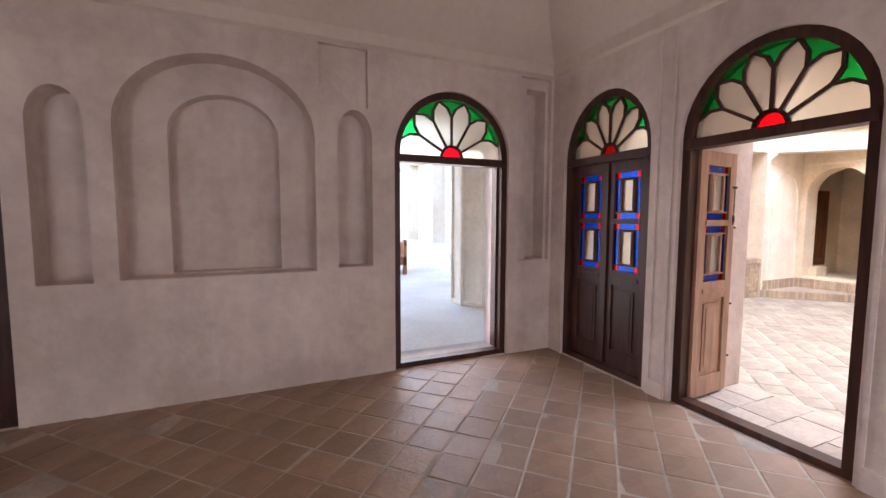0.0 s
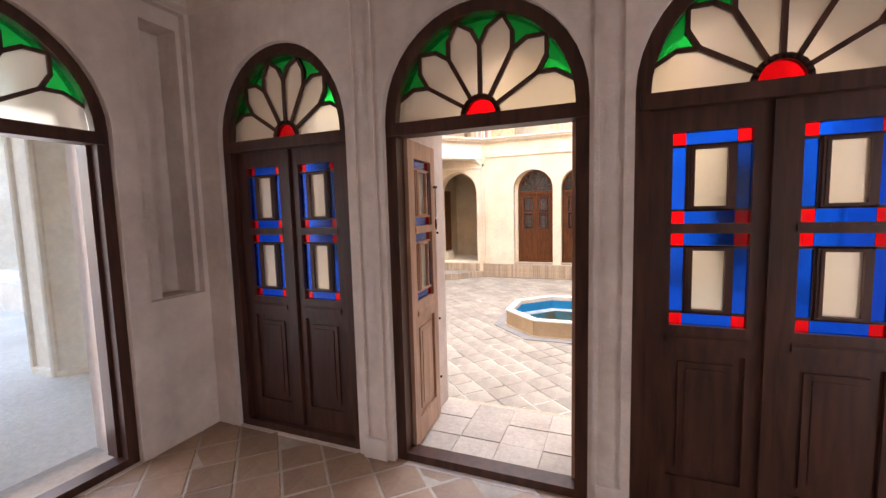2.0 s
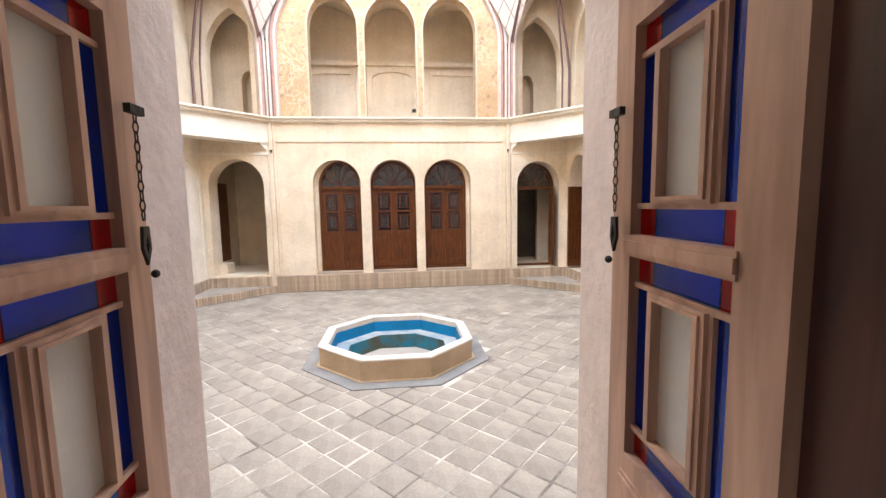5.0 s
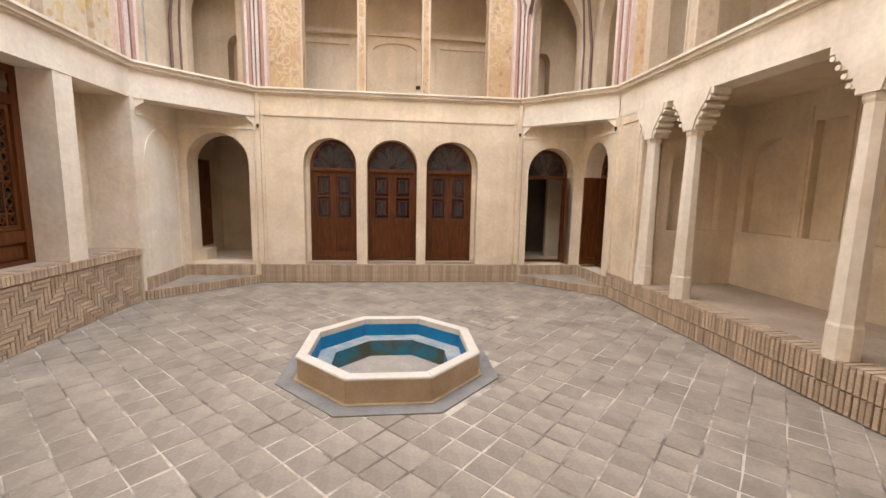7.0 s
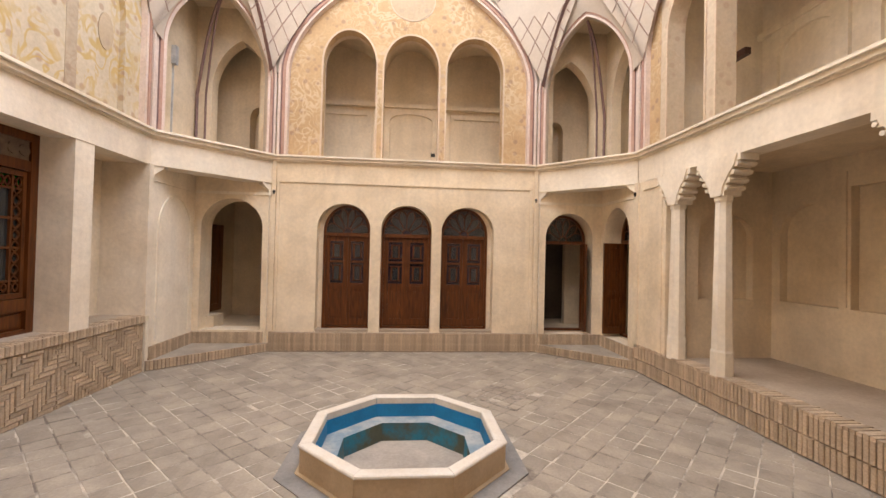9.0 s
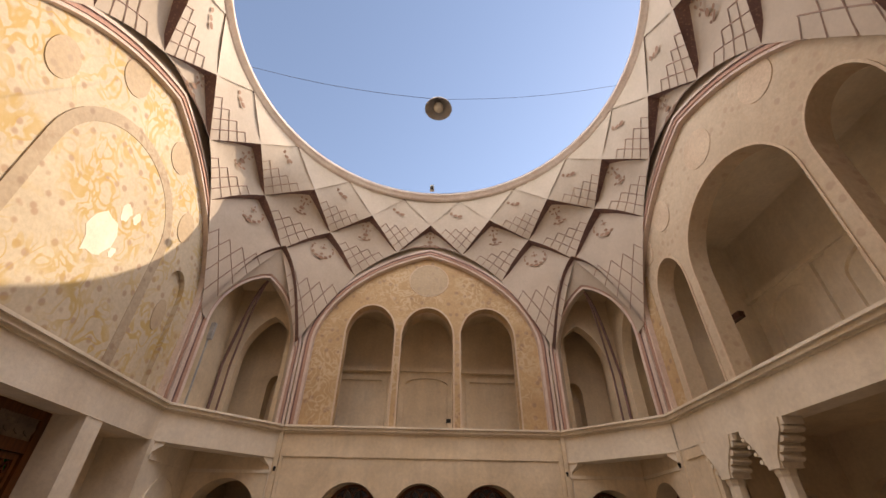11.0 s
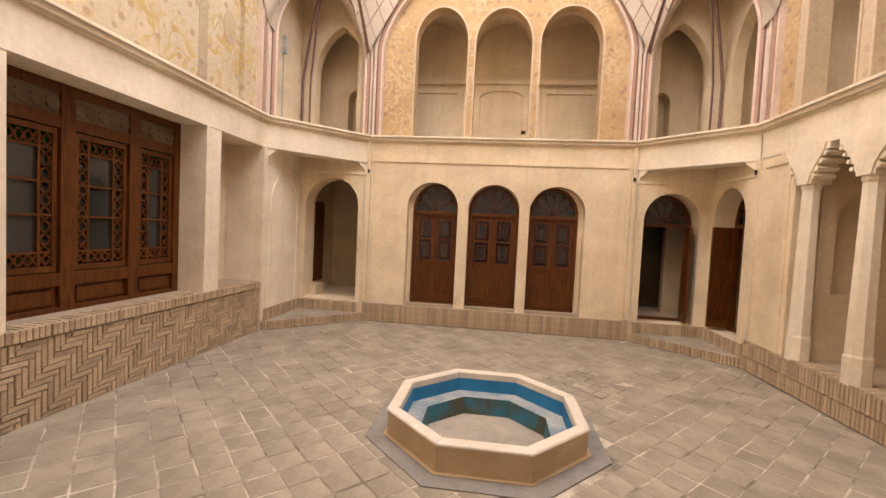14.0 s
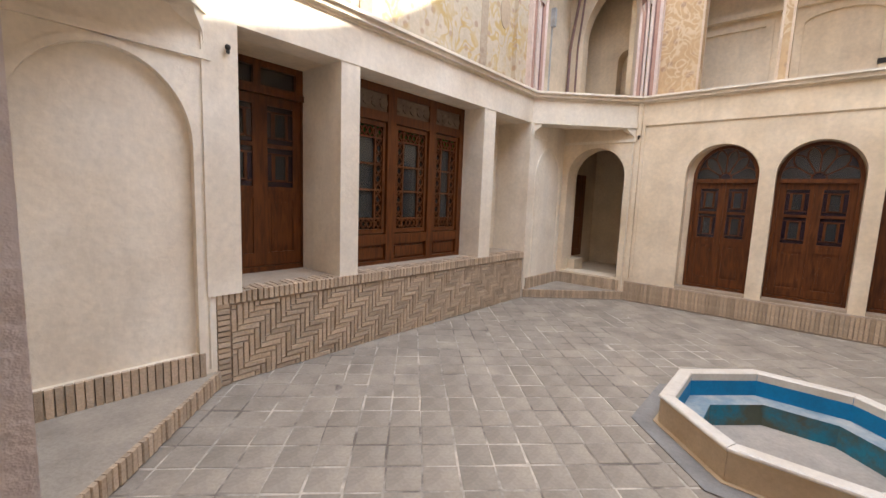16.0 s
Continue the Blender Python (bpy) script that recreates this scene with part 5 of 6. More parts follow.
box(bm, 10.05, XE + 0.3, -4.3, YS - 0.3, 0.0, 0.37)
setting("floor_back_rooms", bm, PLASTER_OLD, "dusty floor of the back rooms", "floor")
# passage seen through the north-east arch
bm = box(bmesh.new(), 13.5, 13.7, 3.8, 6.8, 0, 3.7)
box(bm, XE + 0.45, 13.6, 5.75, 5.95, 0, 3.7)
box(bm, XE + 0.45, 13.6, 4.02, 4.15, 0, 3.7)
box(bm, 12.5, 12.7, 4.15, 4.55, 0.37, 3.6)
box(bm, XE + 0.3, 12.1, 5.35, 5.75, 0.37, 0.62)
box(bm, XE + 0.3, 13.6, 4.0, 5.95, 3.5, 3.7)
setting("wall_passage", bm, PLASTER_OLD, "old plaster walls of the passage", "wall")

passage_door = thing("door_12", (XE + 0.5, 5.34, 0.62), "brown panelled door leaf standing open in the passage", "door", kind="structure")
leaf(passage_door, Plane((XE + 0.47, 5.70, 0), (1, -0.08, 0), (0, -1, 0)), 0.78, 0.625, 2.45, WOOD_DOOR, solid=True)

# ---- north bays: lattice window and glazed door ----
P_WIN = Plane((0, 6.08, 0), (1, 0, 0), (0, -1, 0))
win = thing("window_1", (7.3, 6.08, BANK), "brown wooden lattice window of three sashes", "window", kind="structure")
bm = bmesh.new()
posts = ((6.12, 6.24), (6.90, 7.05), (7.71, 7.85), (8.42, 8.52))
for a, b in posts:
    slab(bm, P_WIN, rect(a, b, BANK, 3.23), (), 0.05, -0.06)
for z0, z1 in ((BANK, 0.93), (1.15, 1.29), (2.78, 2.90), (3.13, 3.23)):
    slab(bm, P_WIN, rect(6.2, 8.45, z0, z1), (), 0.046, -0.05)
part("window_frame", bm, WOOD_DOOR, win)
bm = slab(bmesh.new(), P_WIN, rect(6.2, 8.45, 2.9, 3.13), (), 0.02, -0.02)
for k in range(16):
    u = 6.28 + 0.138 * k
    pts = [(u + 0.075 * math.cos(t), 3.015 + 0.07 * math.sin(t)) for t in np.linspace(0, 6.283, 9)[:-1]]
    slab(bm, P_WIN, pts, (), 0.034, 0.02)
part("carved_frieze", bm, FRIEZE, win, "dark grey-brown carved frieze")
for (a, b) in ((6.24, 6.90), (7.05, 7.71), (7.85, 8.42)):
    part("lower_panel", slab(slab(bmesh.new(), P_WIN, rect(a, b, 0.93, 1.15), (), 0.0, -0.03), P_WIN, rect(a + 0.05, b - 0.05, 0.965, 1.115), (), 0.02, 0.0), WOOD_DOOR, win)
    bm = slab(bmesh.new(), P_WIN, rect(a + 0.015, b - 0.015, 1.30, 2.77), [rect(a + 0.06, b - 0.06, 1.36, 2.71)], 0.02, -0.03)
    g0, g1 = a + 0.19, b - 0.19
    for u in (g0 - 0.012, g1 + 0.012):
        slab(bm, P_WIN, rect(u - 0.012, u + 0.012, 1.36, 2.71), (), 0.01, -0.02)
    for z in (1.50, 1.88, 2.22, 2.56):
        slab(bm, P_WIN, rect(a + 0.06, b - 0.06, z - 0.012, z + 0.012), (), 0.008, -0.018)
    sash = part("sash", bm, WOOD_DOOR, win)
    bm = bmesh.new()
    for u0, u1 in ((a + 0.06, g0 - 0.02), (g1 + 0.02, b - 0.06)):
        c, hw = (u0 + u1) / 2, (u1 - u0) / 2
        m = 44
        for s in (-1, 1):
            pts = [(c + s * hw * 0.85 * math.cos(6.283 * j / 11), 1.50 + 1.06 * j / m) for j in range(m + 1)]
            for p, q in zip(pts, pts[1:]):
                bar(bm, P_WIN, p, q, 0.017, 0.006, -0.014)
    for z0, z1 in ((1.37, 1.49), (2.57, 2.70)):
        for s in (-1, 1):
            m = 26
            pts = [(a + 0.06 + (b - a - 0.12) * j / m, (z0 + z1) / 2 + s * (z1 - z0) * 0.42 * math.cos(6.283 * j / 8)) for j in range(m + 1)]
            for p, q in zip(pts, pts[1:]):
                bar(bm, P_WIN, p, q, 0.017, 0.006, -0.014)
    part("lattice", bm, WOOD_DOOR, sash, "interlaced wooden lattice")
    pane(P_WIN, rect(a + 0.06, b - 0.06, 1.36, 2.56), GLASS_DULL, -0.022, sash, "dusty window glass")
    pane(P_WIN, rect(a + 0.06, b - 0.06, 2.57, 2.71), GLASS_GREEN, -0.022, sash, "green glass")
P_ND = Plane((0, 6.45, 0), (1, 0, 0), (0, -1, 0))
nd = thing("door_11", (5.3, 6.45, BANK), "brown wooden double door with blue and red glass lights", "door", kind="structure")
bm = slab(bmesh.new(), P_ND, rect(4.77, 5.87, BANK + 0.005, 3.23), [rect(4.85, 5.86, 0.94, 2.88), rect(4.90, 5.28, 2.97, 3.16), rect(5.36, 5.78, 2.97, 3.16)], 0.05, -0.05)
slab(bm, P_ND, rect(4.77, 5.87, 2.87, 2.94), (), 0.075, 0.05)
part("door_frame", bm, WOOD_DOOR, nd)
for u0, u1 in ((4.90, 5.28), (5.36, 5.78)):
    pane(P_ND, rect(u0, u1, 2.97, 3.16), GLASS_DULL, 0.0, nd, "dusty transom glass")
leaf(nd, Plane(P_ND(4.855, 0, 0), (1, 0, 0), (0, -1, 0)), 0.50, 0.945, 2.87, WOOD_DOOR, dull=True)
leaf(nd, Plane(P_ND(5.855, 0, 0), (-1, 0, 0), (0, -1, 0)), 0.50, 0.945, 2.87, WOOD_DOOR, dull=True)
# the shade behind the lattice is in this wall's dark colour
setting("wall_behind_window", box(bmesh.new(), 4.6, 8.6, 6.50, 6.6, 0.9, 3.3), DARKNESS, "wall behind the lattice window, coloured dark for shade", "wall")

# ---- loggia columns ----
def column(name, x, half=False):
    y = YS - 0.09
    root = thing(name, (x, y, FLOOR), "slender tapered plaster column with a stepped scroll capital" if not half else "engaged plaster column against the loggia pier", "column", "columns of the loggia")
    bm = bmesh.new()
    prof = [(0.122, FLOOR - 0.01), (0.122, FLOOR + 0.30), (0.112, FLOOR + 0.33), (0.086, 2.66), (0.10, 2.69), (0.10, 2.74)]
    rings = []
    for r, z in prof:
        c = r * 0.45
        rings.append([bm.verts.new((x + a, y + b, z)) for a, b in ((r, -c), (r, c), (c, r), (-c, r), (-r, c), (-r, -c), (-c, -r), (c, -r))])
    for a, b in zip(rings, rings[1:]):
        for j in range(8):
            bm.faces.new((a[j], a[(j + 1) % 8], b[(j + 1) % 8], b[j]))
    bm.faces.new(rings[-1])
    bm.faces.new(rings[0][::-1])
    part("shaft", bm, PLASTER_PALE, root)
    bm = bmesh.new()
    steps = [(0.12, 2.74, 2.80), (0.16, 2.80, 2.86), (0.15, 2.86, 2.89), (0.21, 2.89, 2.95), (0.20, 2.95, 2.98), (0.27, 2.98, 3.04), (0.25, 3.04, 3.07), (0.33, 3.07, 3.14), (0.38, 3.14, 3.225)]
    for w, z0, z1 in steps:
        box(bm, x - w, x + w, y - 0.14, y + 0.10, z0, z1)
    for w, z in ((0.17, 2.83), (0.22, 2.92), (0.28, 3.01), (0.34, 3.10)):
        for s in (-1, 1):
            bmesh.ops.create_cone(bm, cap_ends=True, segments=12, radius1=0.024, radius2=0.024, depth=0.25, matrix=Matrix.Translation((x + s * w, y - 0.01, z)) @ Matrix.Rotation(radians(90), 4, "X"))
    slab(bm, Plane((x, y + 0.10, 0), (1, 0, 0), (0, 1, 0)), [(-0.09, 2.74), (0.09, 2.74), (0.12, 2.86), (0.20, 2.98), (0.30, 3.10), (0.34, 3.22), (-0.34, 3.22), (-0.30, 3.10), (-0.20, 2.98), (-0.12, 2.86)], (), 0.02, -0.01)
    part("capital", bm, PLASTER_PALE, root, "stepped scroll capital")
    return root


column("column", 8.16)
column("column", 6.0)
column("column", 9.06, True)
column("column", 5.1, True)

# ---- pool ----
PX, PY = 7.20, 1.575
def octagon(r, z=None):
    k = r / math.cos(radians(22.5))
    pts = [(PX + k * math.cos(radians(22.5 + 45 * j)), PY + k * math.sin(radians(22.5 + 45 * j))) for j in range(8)]
    return pts if z is None else [(x, y, z) for x, y in pts]


def flat(a, b, d):
    return Vector((a, b, d))


pool = thing("pool", (PX, PY, 0), "empty octagonal stone pool with a blue painted basin", "pool")
side = octagon(0.90)
for j in range(8):
    a, b = Vector((*side[j], 0)), Vector((*side[(j + 1) % 8], 0))
    t = (b - a).normalized()
    P = Plane(a, t, Vector((t.y, -t.x, 0)))
    L = (b - a).length
    part("side_slab", slab(bmesh.new(), P, rect(0.003, L - 0.003, 0.0, 0.222), (), 0.0, -0.05), POOL_SIDE, pool)
    o, i = octagon(0.905), octagon(0.80)
    bm = bmesh.new()
    e0, e1, f0, f1 = (Vector((*p, 0)) for p in (o[j], o[(j + 1) % 8], i[j], i[(j + 1) % 8]))
    gap = t * 0.002
    prof = [(-0.02, 0.224), (-0.10, 0.236), (-0.06, 0.248), (0.06, 0.255), (0.88, 0.255), (1.0, 0.246), (1.0, 0.18), (0.55, 0.18), (0.55, 0.224)]
    ra = [bm.verts.new((e0 + gap).lerp(f0 + gap, s) + Vector((0, 0, z))) for s, z in prof]
    rb = [bm.verts.new((e1 - gap).lerp(f1 - gap, s) + Vector((0, 0, z))) for s, z in prof]
    for q in range(len(prof)):
        bm.faces.new((ra[q], ra[(q + 1) % len(prof)], rb[(q + 1) % len(prof)], rb[q]))
    bm.faces.new(ra)
    bm.faces.new(rb[::-1])
    part("rim_stone", bm, POOL_RIM, pool)


def basin(r0, z0, r1, z1):
    bm = bmesh.new()
    a, b = [bm.verts.new(p) for p in octagon(r0, z0)], [bm.verts.new(p) for p in octagon(r1, z1)]
    for j in range(8):
        bm.faces.new((a[j], a[(j + 1) % 8], b[(j + 1) % 8], b[j]))
    return bm


part("basin_wall", basin(0.802, 0.235, 0.795, 0.035), POOL_BLUE, pool, "bright blue painted basin wall")
part("basin_step", basin(0.797, 0.035, 0.62, 0.03), POOL_STEP, pool, "worn pale blue basin step")
part("basin_lower_wall", basin(0.622, 0.03, 0.605, -0.17), POOL_LOW, pool, "stained blue lower basin wall")
bm = bmesh.new()
bm.faces.new([bm.verts.new(p) for p in octagon(0.615, -0.16)])
part("basin_bed", bm, POOL_BED, pool, "pale dusty basin bed")
part("footing", slab(bmesh.new(), flat, octagon(0.935), [octagon(0.86)], 0.016, -0.02), POOL_SIDE, pool)
part("slate_border", slab(bmesh.new(), flat, octagon(1.09), [octagon(0.937)], 0.011, -0.02), SLATE, pool, "dark grey slate border")

# ---- small fixtures ----
lamp = thing("hanging_lamp", (7.2, 1.56, 7.67), "grey bell shaped lamp that hangs from a wire over the court", "lamp")
bm = bmesh.new()
prof = [(0.0, 7.86), (0.05, 7.86), (0.06, 7.80), (0.13, 7.75), (0.20, 7.66), (0.215, 7.62), (0.205, 7.62), (0.12, 7.73), (0.05, 7.78)]
rings = [[bm.verts.new((7.2 + max(r, 0.001) * math.cos(t * 0.2618), 1.56 + max(r, 0.001) * math.sin(t * 0.2618), z)) for t in range(24)] for r, z in prof]
for a, b in zip(rings, rings[1:]):
    for j in range(24):
        bm.faces.new((a[j], a[(j + 1) % 24], b[(j + 1) % 24], b[j]))
part("shade", bm, CAST, lamp, "", True)
bm = bmesh.new()
bmesh.ops.create_uvsphere(bm, u_segments=14, v_segments=10, radius=0.075, matrix=Matrix.Translation((7.2, 1.56, 7.66)) @ Matrix.Diagonal((1, 1, 1.3, 1)))
part("bulb", bm, WHITEWASH, lamp, "unlit white bulb", True)


def wire(name, pts, r, mat_, label):
    cu = bpy.data.curves.new(name, "CURVE")
    cu.dimensions, cu.bevel_depth, cu.bevel_resolution = "3D", r, 1
    sp = cu.splines.new("POLY")
    sp.points.add(len(pts) - 1)
    for p, q in zip(sp.points, pts):
        p.co = (*q, 1)
    cu.materials.append(mat_)
    ob = new(name, cu)
    return tagged(ob, label, "cable")


def sag(a, b, drop, n=14):
    a, b = Vector(a), Vector(b)
    return [tuple(a.lerp(b, k / n) - Vector((0, 0, drop * math.sin(math.pi * k / n)))) for k in range(n + 1)]


wire("lamp_cable", sag((7.5, 4.95, 9.0), (7.2, 1.56, 7.87), 0.12), 0.004, IRON, "thin dark wire that carries the lamp")
wire("lamp_cable", sag((7.2, 1.56, 7.87), (7.5, -1.75, 9.0), 0.12), 0.003, IRON, "thin dark wire that carries the lamp")
cctv = thing("security_camera", (10.50, 1.61, 9.02), "small white security camera on the rim of the vault", "camera device")
bm = box(bmesh.new(), 10.42, 10.56, 1.56, 1.66, 9.00, 9.09)
part("housing", bm, WHITEWASH, cctv)
bm = bmesh.new()
bmesh.ops.create_uvsphere(bm, u_segments=10, v_segments=8, radius=0.05, matrix=Matrix.Translation((10.42, 1.61, 9.0)))
part("lens_dome", bm, IRON, cctv, "dark lens dome")
sock = thing("wall_socket", (12.98, 1.05, 4.26), "dark socket box on the gallery wall", "socket")
part("socket_box", box(bmesh.new(), 12.93, 13.0, 1.0, 1.10, 4.23, 4.31), IRON, sock)
cond = thing("conduit_box", (10.75, 5.68, 5.2), "grey metal junction box with a conduit", "junction box")
part("metal_box", box(bmesh.new(), 10.61, 10.69, 5.64, 5.72, 5.1, 5.42), CAST, cond)
part("conduit", box(bmesh.new(), 10.645, 10.66, 5.69, 5.72, BALCONY, 5.1), CAST, cond)
hooks = ((XE - 0.06, 4.16, 3.06), (XE - 0.06, -0.96, 3.06), (10.02, YS + 0.05, 3.05), (4.68, YN - 0.05, 3.0))
for h in hooks:
    ob = thing("wall_hook", h, "small black iron hook in the plaster", "hook", "hooks round the court")
    bm = bmesh.new()
    bmesh.ops.create_uvsphere(bm, u_segments=8, v_segments=6, radius=0.025, matrix=Matrix.Translation(h))
    box(bm, h[0] - 0.012, h[0] + 0.012, h[1] - 0.012, h[1] + 0.012, h[2] - 0.05, h[2])
    part("hook", bm, IRON, ob)

# ---- yard outside the north opening ----
pier = thing("yard_pier", (2.75, 5.75, FLOOR), "white plastered octagonal pier in the sunlit yard", "pier", kind="structure")
bm = bmesh.new()
ringz = [(0.46, FLOOR - 0.02), (0.46, FLOOR + 0.05), (0.43, FLOOR + 0.06), (0.43, 3.1), (0.50, 3.2), (0.56, 3.6)]
rings = [[bm.verts.new((2.80 + r * math.cos(radians(22.5 + 45 * j)), 5.75 + r * math.sin(radians(22.5 + 45 * j)), z)) for j in range(8)] for r, z in ringz]
for a, b in zip(rings, rings[1:]):
    for j in range(8):
        bm.faces.new((a[j], a[(j + 1) % 8], b[(j + 1) % 8], b[j]))
bm.faces.new(rings[-1])
part("shaft", bm, PLASTER_PALE, pier)
bm = bmesh.new()
for j in range(8):
    x, y = 2.80 + 0.43 * math.cos(radians(22.5 + 45 * j)), 5.75 + 0.43 * math.sin(radians(22.5 + 45 * j))
    bmesh.ops.create_cone(bm, cap_ends=True, segments=8, radius1=0.035, radius2=0.035, depth=2.6, matrix=Matrix.Translation((x, y, FLOOR + 1.3)))
part("corner_bead", bm, PLASTER_PALE, pier)
P_Y = Plane((4.0, 0, 0), (0, 1, 0), (-1, 0, 0))
bm = bmesh.new()
bays_y = [rect(9.0 + 2.1 * k, 10.6 + 2.1 * k, 1.05, 3.4) for k in range(9)]
slab(bm, P_Y, rect(6.8, 30.0, 0.0, 5.6), bays_y, 0.0, -0.35)
slab(bm, P_Y, rect(6.8, 30.0, 0.0, 5.6), (), -0.35, -0.6)
slab(bm, P_Y, rect(6.8, 30.0, 0.3, 0.9), (), 0.25, 0.0)
slab(bm, P_Y, rect(6.8, 30.0, 3.6, 3.75), (), 0.15, 0.0)
setting("wall_yard_east", bm, PLASTER_PALE, "white plastered arcade wall of the yard", "wall")
setting("wall_yard_north", box(bmesh.new(), -3.4, 4.5, 22, 22.5, 0, 5.6), PLASTER_PALE, "white plastered far wall of the yard", "wall")
# unseen roof, added to cut the light near the yard door
bm = box(bmesh.new(), -3.0, 3.0, 3.85, 6.6, 3.62, 3.9)
box(bm, -3.0, 3.6, 6.1, 6.5, 3.3, 3.62)
setting("yard_shade_roof", bm, PLASTER_PALE, "unseen plastered roof over the yard pier, added to dim the yard", "roof")
# unseen side wall, added to limit sky light on the yard
setting("wall_yard_shade", box(bmesh.new(), -3.4, -3.0, 3.85, 30, 0, 5.0), PLASTER_PALE, "unseen plastered side wall added to dim the yard", "wall")
bench = thing("takht_bench", (2.35, 9.3, FLOOR), "reddish wooden day bed with a low turned railing", "bench")
bm = box(bmesh.new(), 1.2, 2.72, 9.05, 10.2, FLOOR + 0.22, FLOOR + 0.42)
part("bed_frame", bm, WOOD_RED, bench)
for x, y in ((1.24, 9.09), (2.68, 9.09), (1.24, 10.16), (2.68, 10.16)):
    part("leg", box(bmesh.new(), x - 0.04, x + 0.04, y - 0.04, y + 0.04, FLOOR - 0.005, FLOOR + 0.80), WOOD_RED, bench)
for x0_, x1_, y0_, y1_ in ((2.66, 2.70, 9.05, 10.2), (1.22, 1.26, 9.05, 10.2), (1.2, 2.7, 10.14, 10.18)):
    part("rail", box(bmesh.new(), x0_, x1_, y0_, y1_, FLOOR + 0.68, FLOOR + 0.74), WOOD_RED, bench)
for k in range(9):
    bm = bmesh.new()
    bmesh.ops.create_cone(bm, cap_ends=True, segments=8, radius1=0.018, radius2=0.018, depth=0.28, matrix=Matrix.Translation((2.68, 9.16 + 0.115 * k, FLOOR + 0.55)))
    part("baluster", bm, WOOD_RED, bench)
for k in range(11):
    bm = bmesh.new()
    bmesh.ops.create_cone(bm, cap_ends=True, segments=8, radius1=0.018, radius2=0.018, depth=0.28, matrix=Matrix.Translation((1.32 + 0.13 * k, 10.16, FLOOR + 0.55)))
    part("baluster", bm, WOOD_RED, bench)

# ---- brick banks, steps and pavers (pieces last) ----
setting("bank_east", slab(bmesh.new(), P_E, rect(-1.0, 4.2, 0.0, 0.372), (), 0.035, 0.0), MORTAR, "mortar core of the brick plinth", "plinth")
bank_n, bank_e = bpy.data.objects["bank_north"], bpy.data.objects["bank_east"]
setting("bank_south", slab(bmesh.new(), P_S, rect(4.5, 10.02, 0.0, 0.44), (), 0.0, -0.04), MORTAR, "mortar core of the loggia's brick plinth", "plinth")
bank_s = bpy.data.objects["bank_south"]


def brick_mesh(name, a, b, c, chip=0.004):
    """A brick a wide, b high, standing c proud, with eased edges; u, z, d are its axes."""
    bm = bmesh.new()
    q = ((0, 0), (a, 0), (a, b), (0, b))
    e = ((chip, chip), (a - chip, chip), (a - chip, b - chip), (chip, b - chip))
    lo = [bm.verts.new((u, -c * 0.0, z)) for u, z in q]
    mi = [bm.verts.new((u, -c * 0.75, z)) for u, z in q]
    hi = [bm.verts.new((u, -c, z)) for u, z in e]
    for r, s in ((lo, mi), (mi, hi)):
        for j in range(4):
            bm.faces.new((r[j], r[(j + 1) % 4], s[(j + 1) % 4], s[j]))
    bm.faces.new(hi)
    bmesh.ops.recalc_face_normals(bm, faces=bm.faces)
    me = bpy.data.meshes.new(name)
    bm.to_mesh(me)
    bm.free()
    me.materials.append(BRICK)
    return me


def lay(items, P, parent, limit, near):
    """Bricks (u, z, width, height, proud) as objects on shared meshes; past the limit they become one joined part."""
    items = sorted(items, key=lambda t: abs(t[0] - near))
    shared = {}
    rot = Matrix((P.u, -P.n, (0, 0, 1))).transposed().to_4x4()
    rest = bmesh.new()
    rng = random.Random(3)
    for k, (u, z, a, b, c) in enumerate(items):
        tilt = rng.uniform(-0.012, 0.012)
        if k < limit:
            key = (round(a, 3), round(b, 3), round(c + rng.choice((-0.004, 0.0, 0.005)), 3))
            if key not in shared:
                shared[key] = brick_mesh("brick", *key)
            ob = new("brick", shared[key])
            ob.parent = parent
            ob.matrix_basis = Matrix.Translation(P(u, z, 0)) @ rot @ Matrix.Rotation(tilt, 4, "Y")
        else:
            slab(rest, P, rect(u, u + a, z, z + b), (), c + rng.uniform(-0.004, 0.005), 0.0)
    if len(items) > limit:
        tagged(part("more_bricks", rest, BRICK, parent), kind="stuff")
    else:
        rest.free()


W, N4 = 0.054, 4
items = []
P_NB = Plane((0, YN + 0.03, 0), (1, 0, 0), (0, -1, 0))
u_lo, u_hi, z_lo, z_hi = 4.68, 9.95, 0.0, BANK - 0.115
nu, nz = int((u_hi - u_lo) / W) + 1, int((z_hi - z_lo) / W) + 1
turn_u = u_lo + 3.7
for side_, (ua_, ub_) in ((-1, (u_lo, turn_u)), (1, (turn_u, u_hi))):
    for i in range(-N4, nu):
        for j in range(-N4, nz):
            for kind_, k0 in (("h", 0), ("v", 2 * N4 - 1)):
                if (i - j) % (2 * N4) != k0:
                    continue
                a, b = (N4 * W, W) if kind_ == "h" else (W, N4 * W)
                u0, z0 = (u_hi - i * W - a, z_lo + j * W) if side_ == 1 else (u_lo + i * W, z_lo + j * W)
                ua, ub, za, zb = max(u0, ua_), min(u0 + a, ub_), max(z0, z_lo), min(z0 + b, z_hi)
                if ub - ua > 0.015 and zb - za > 0.015:
                    items.append((ua + 0.005, za + 0.005, ub - ua - 0.011, zb - za - 0.011, 0.018))
lay(items, P_NB, bank_n, 290, 5.2)
lay([(4.555, 0.052 * k + 0.003, 0.11, 0.043, 0.036) for k in range(15)] + [(4.555 + 0.0535 * k, BANK - 0.108, 0.045, 0.108, 0.04) for k in range(101)], P_NB, bank_n, 130, 5.2)
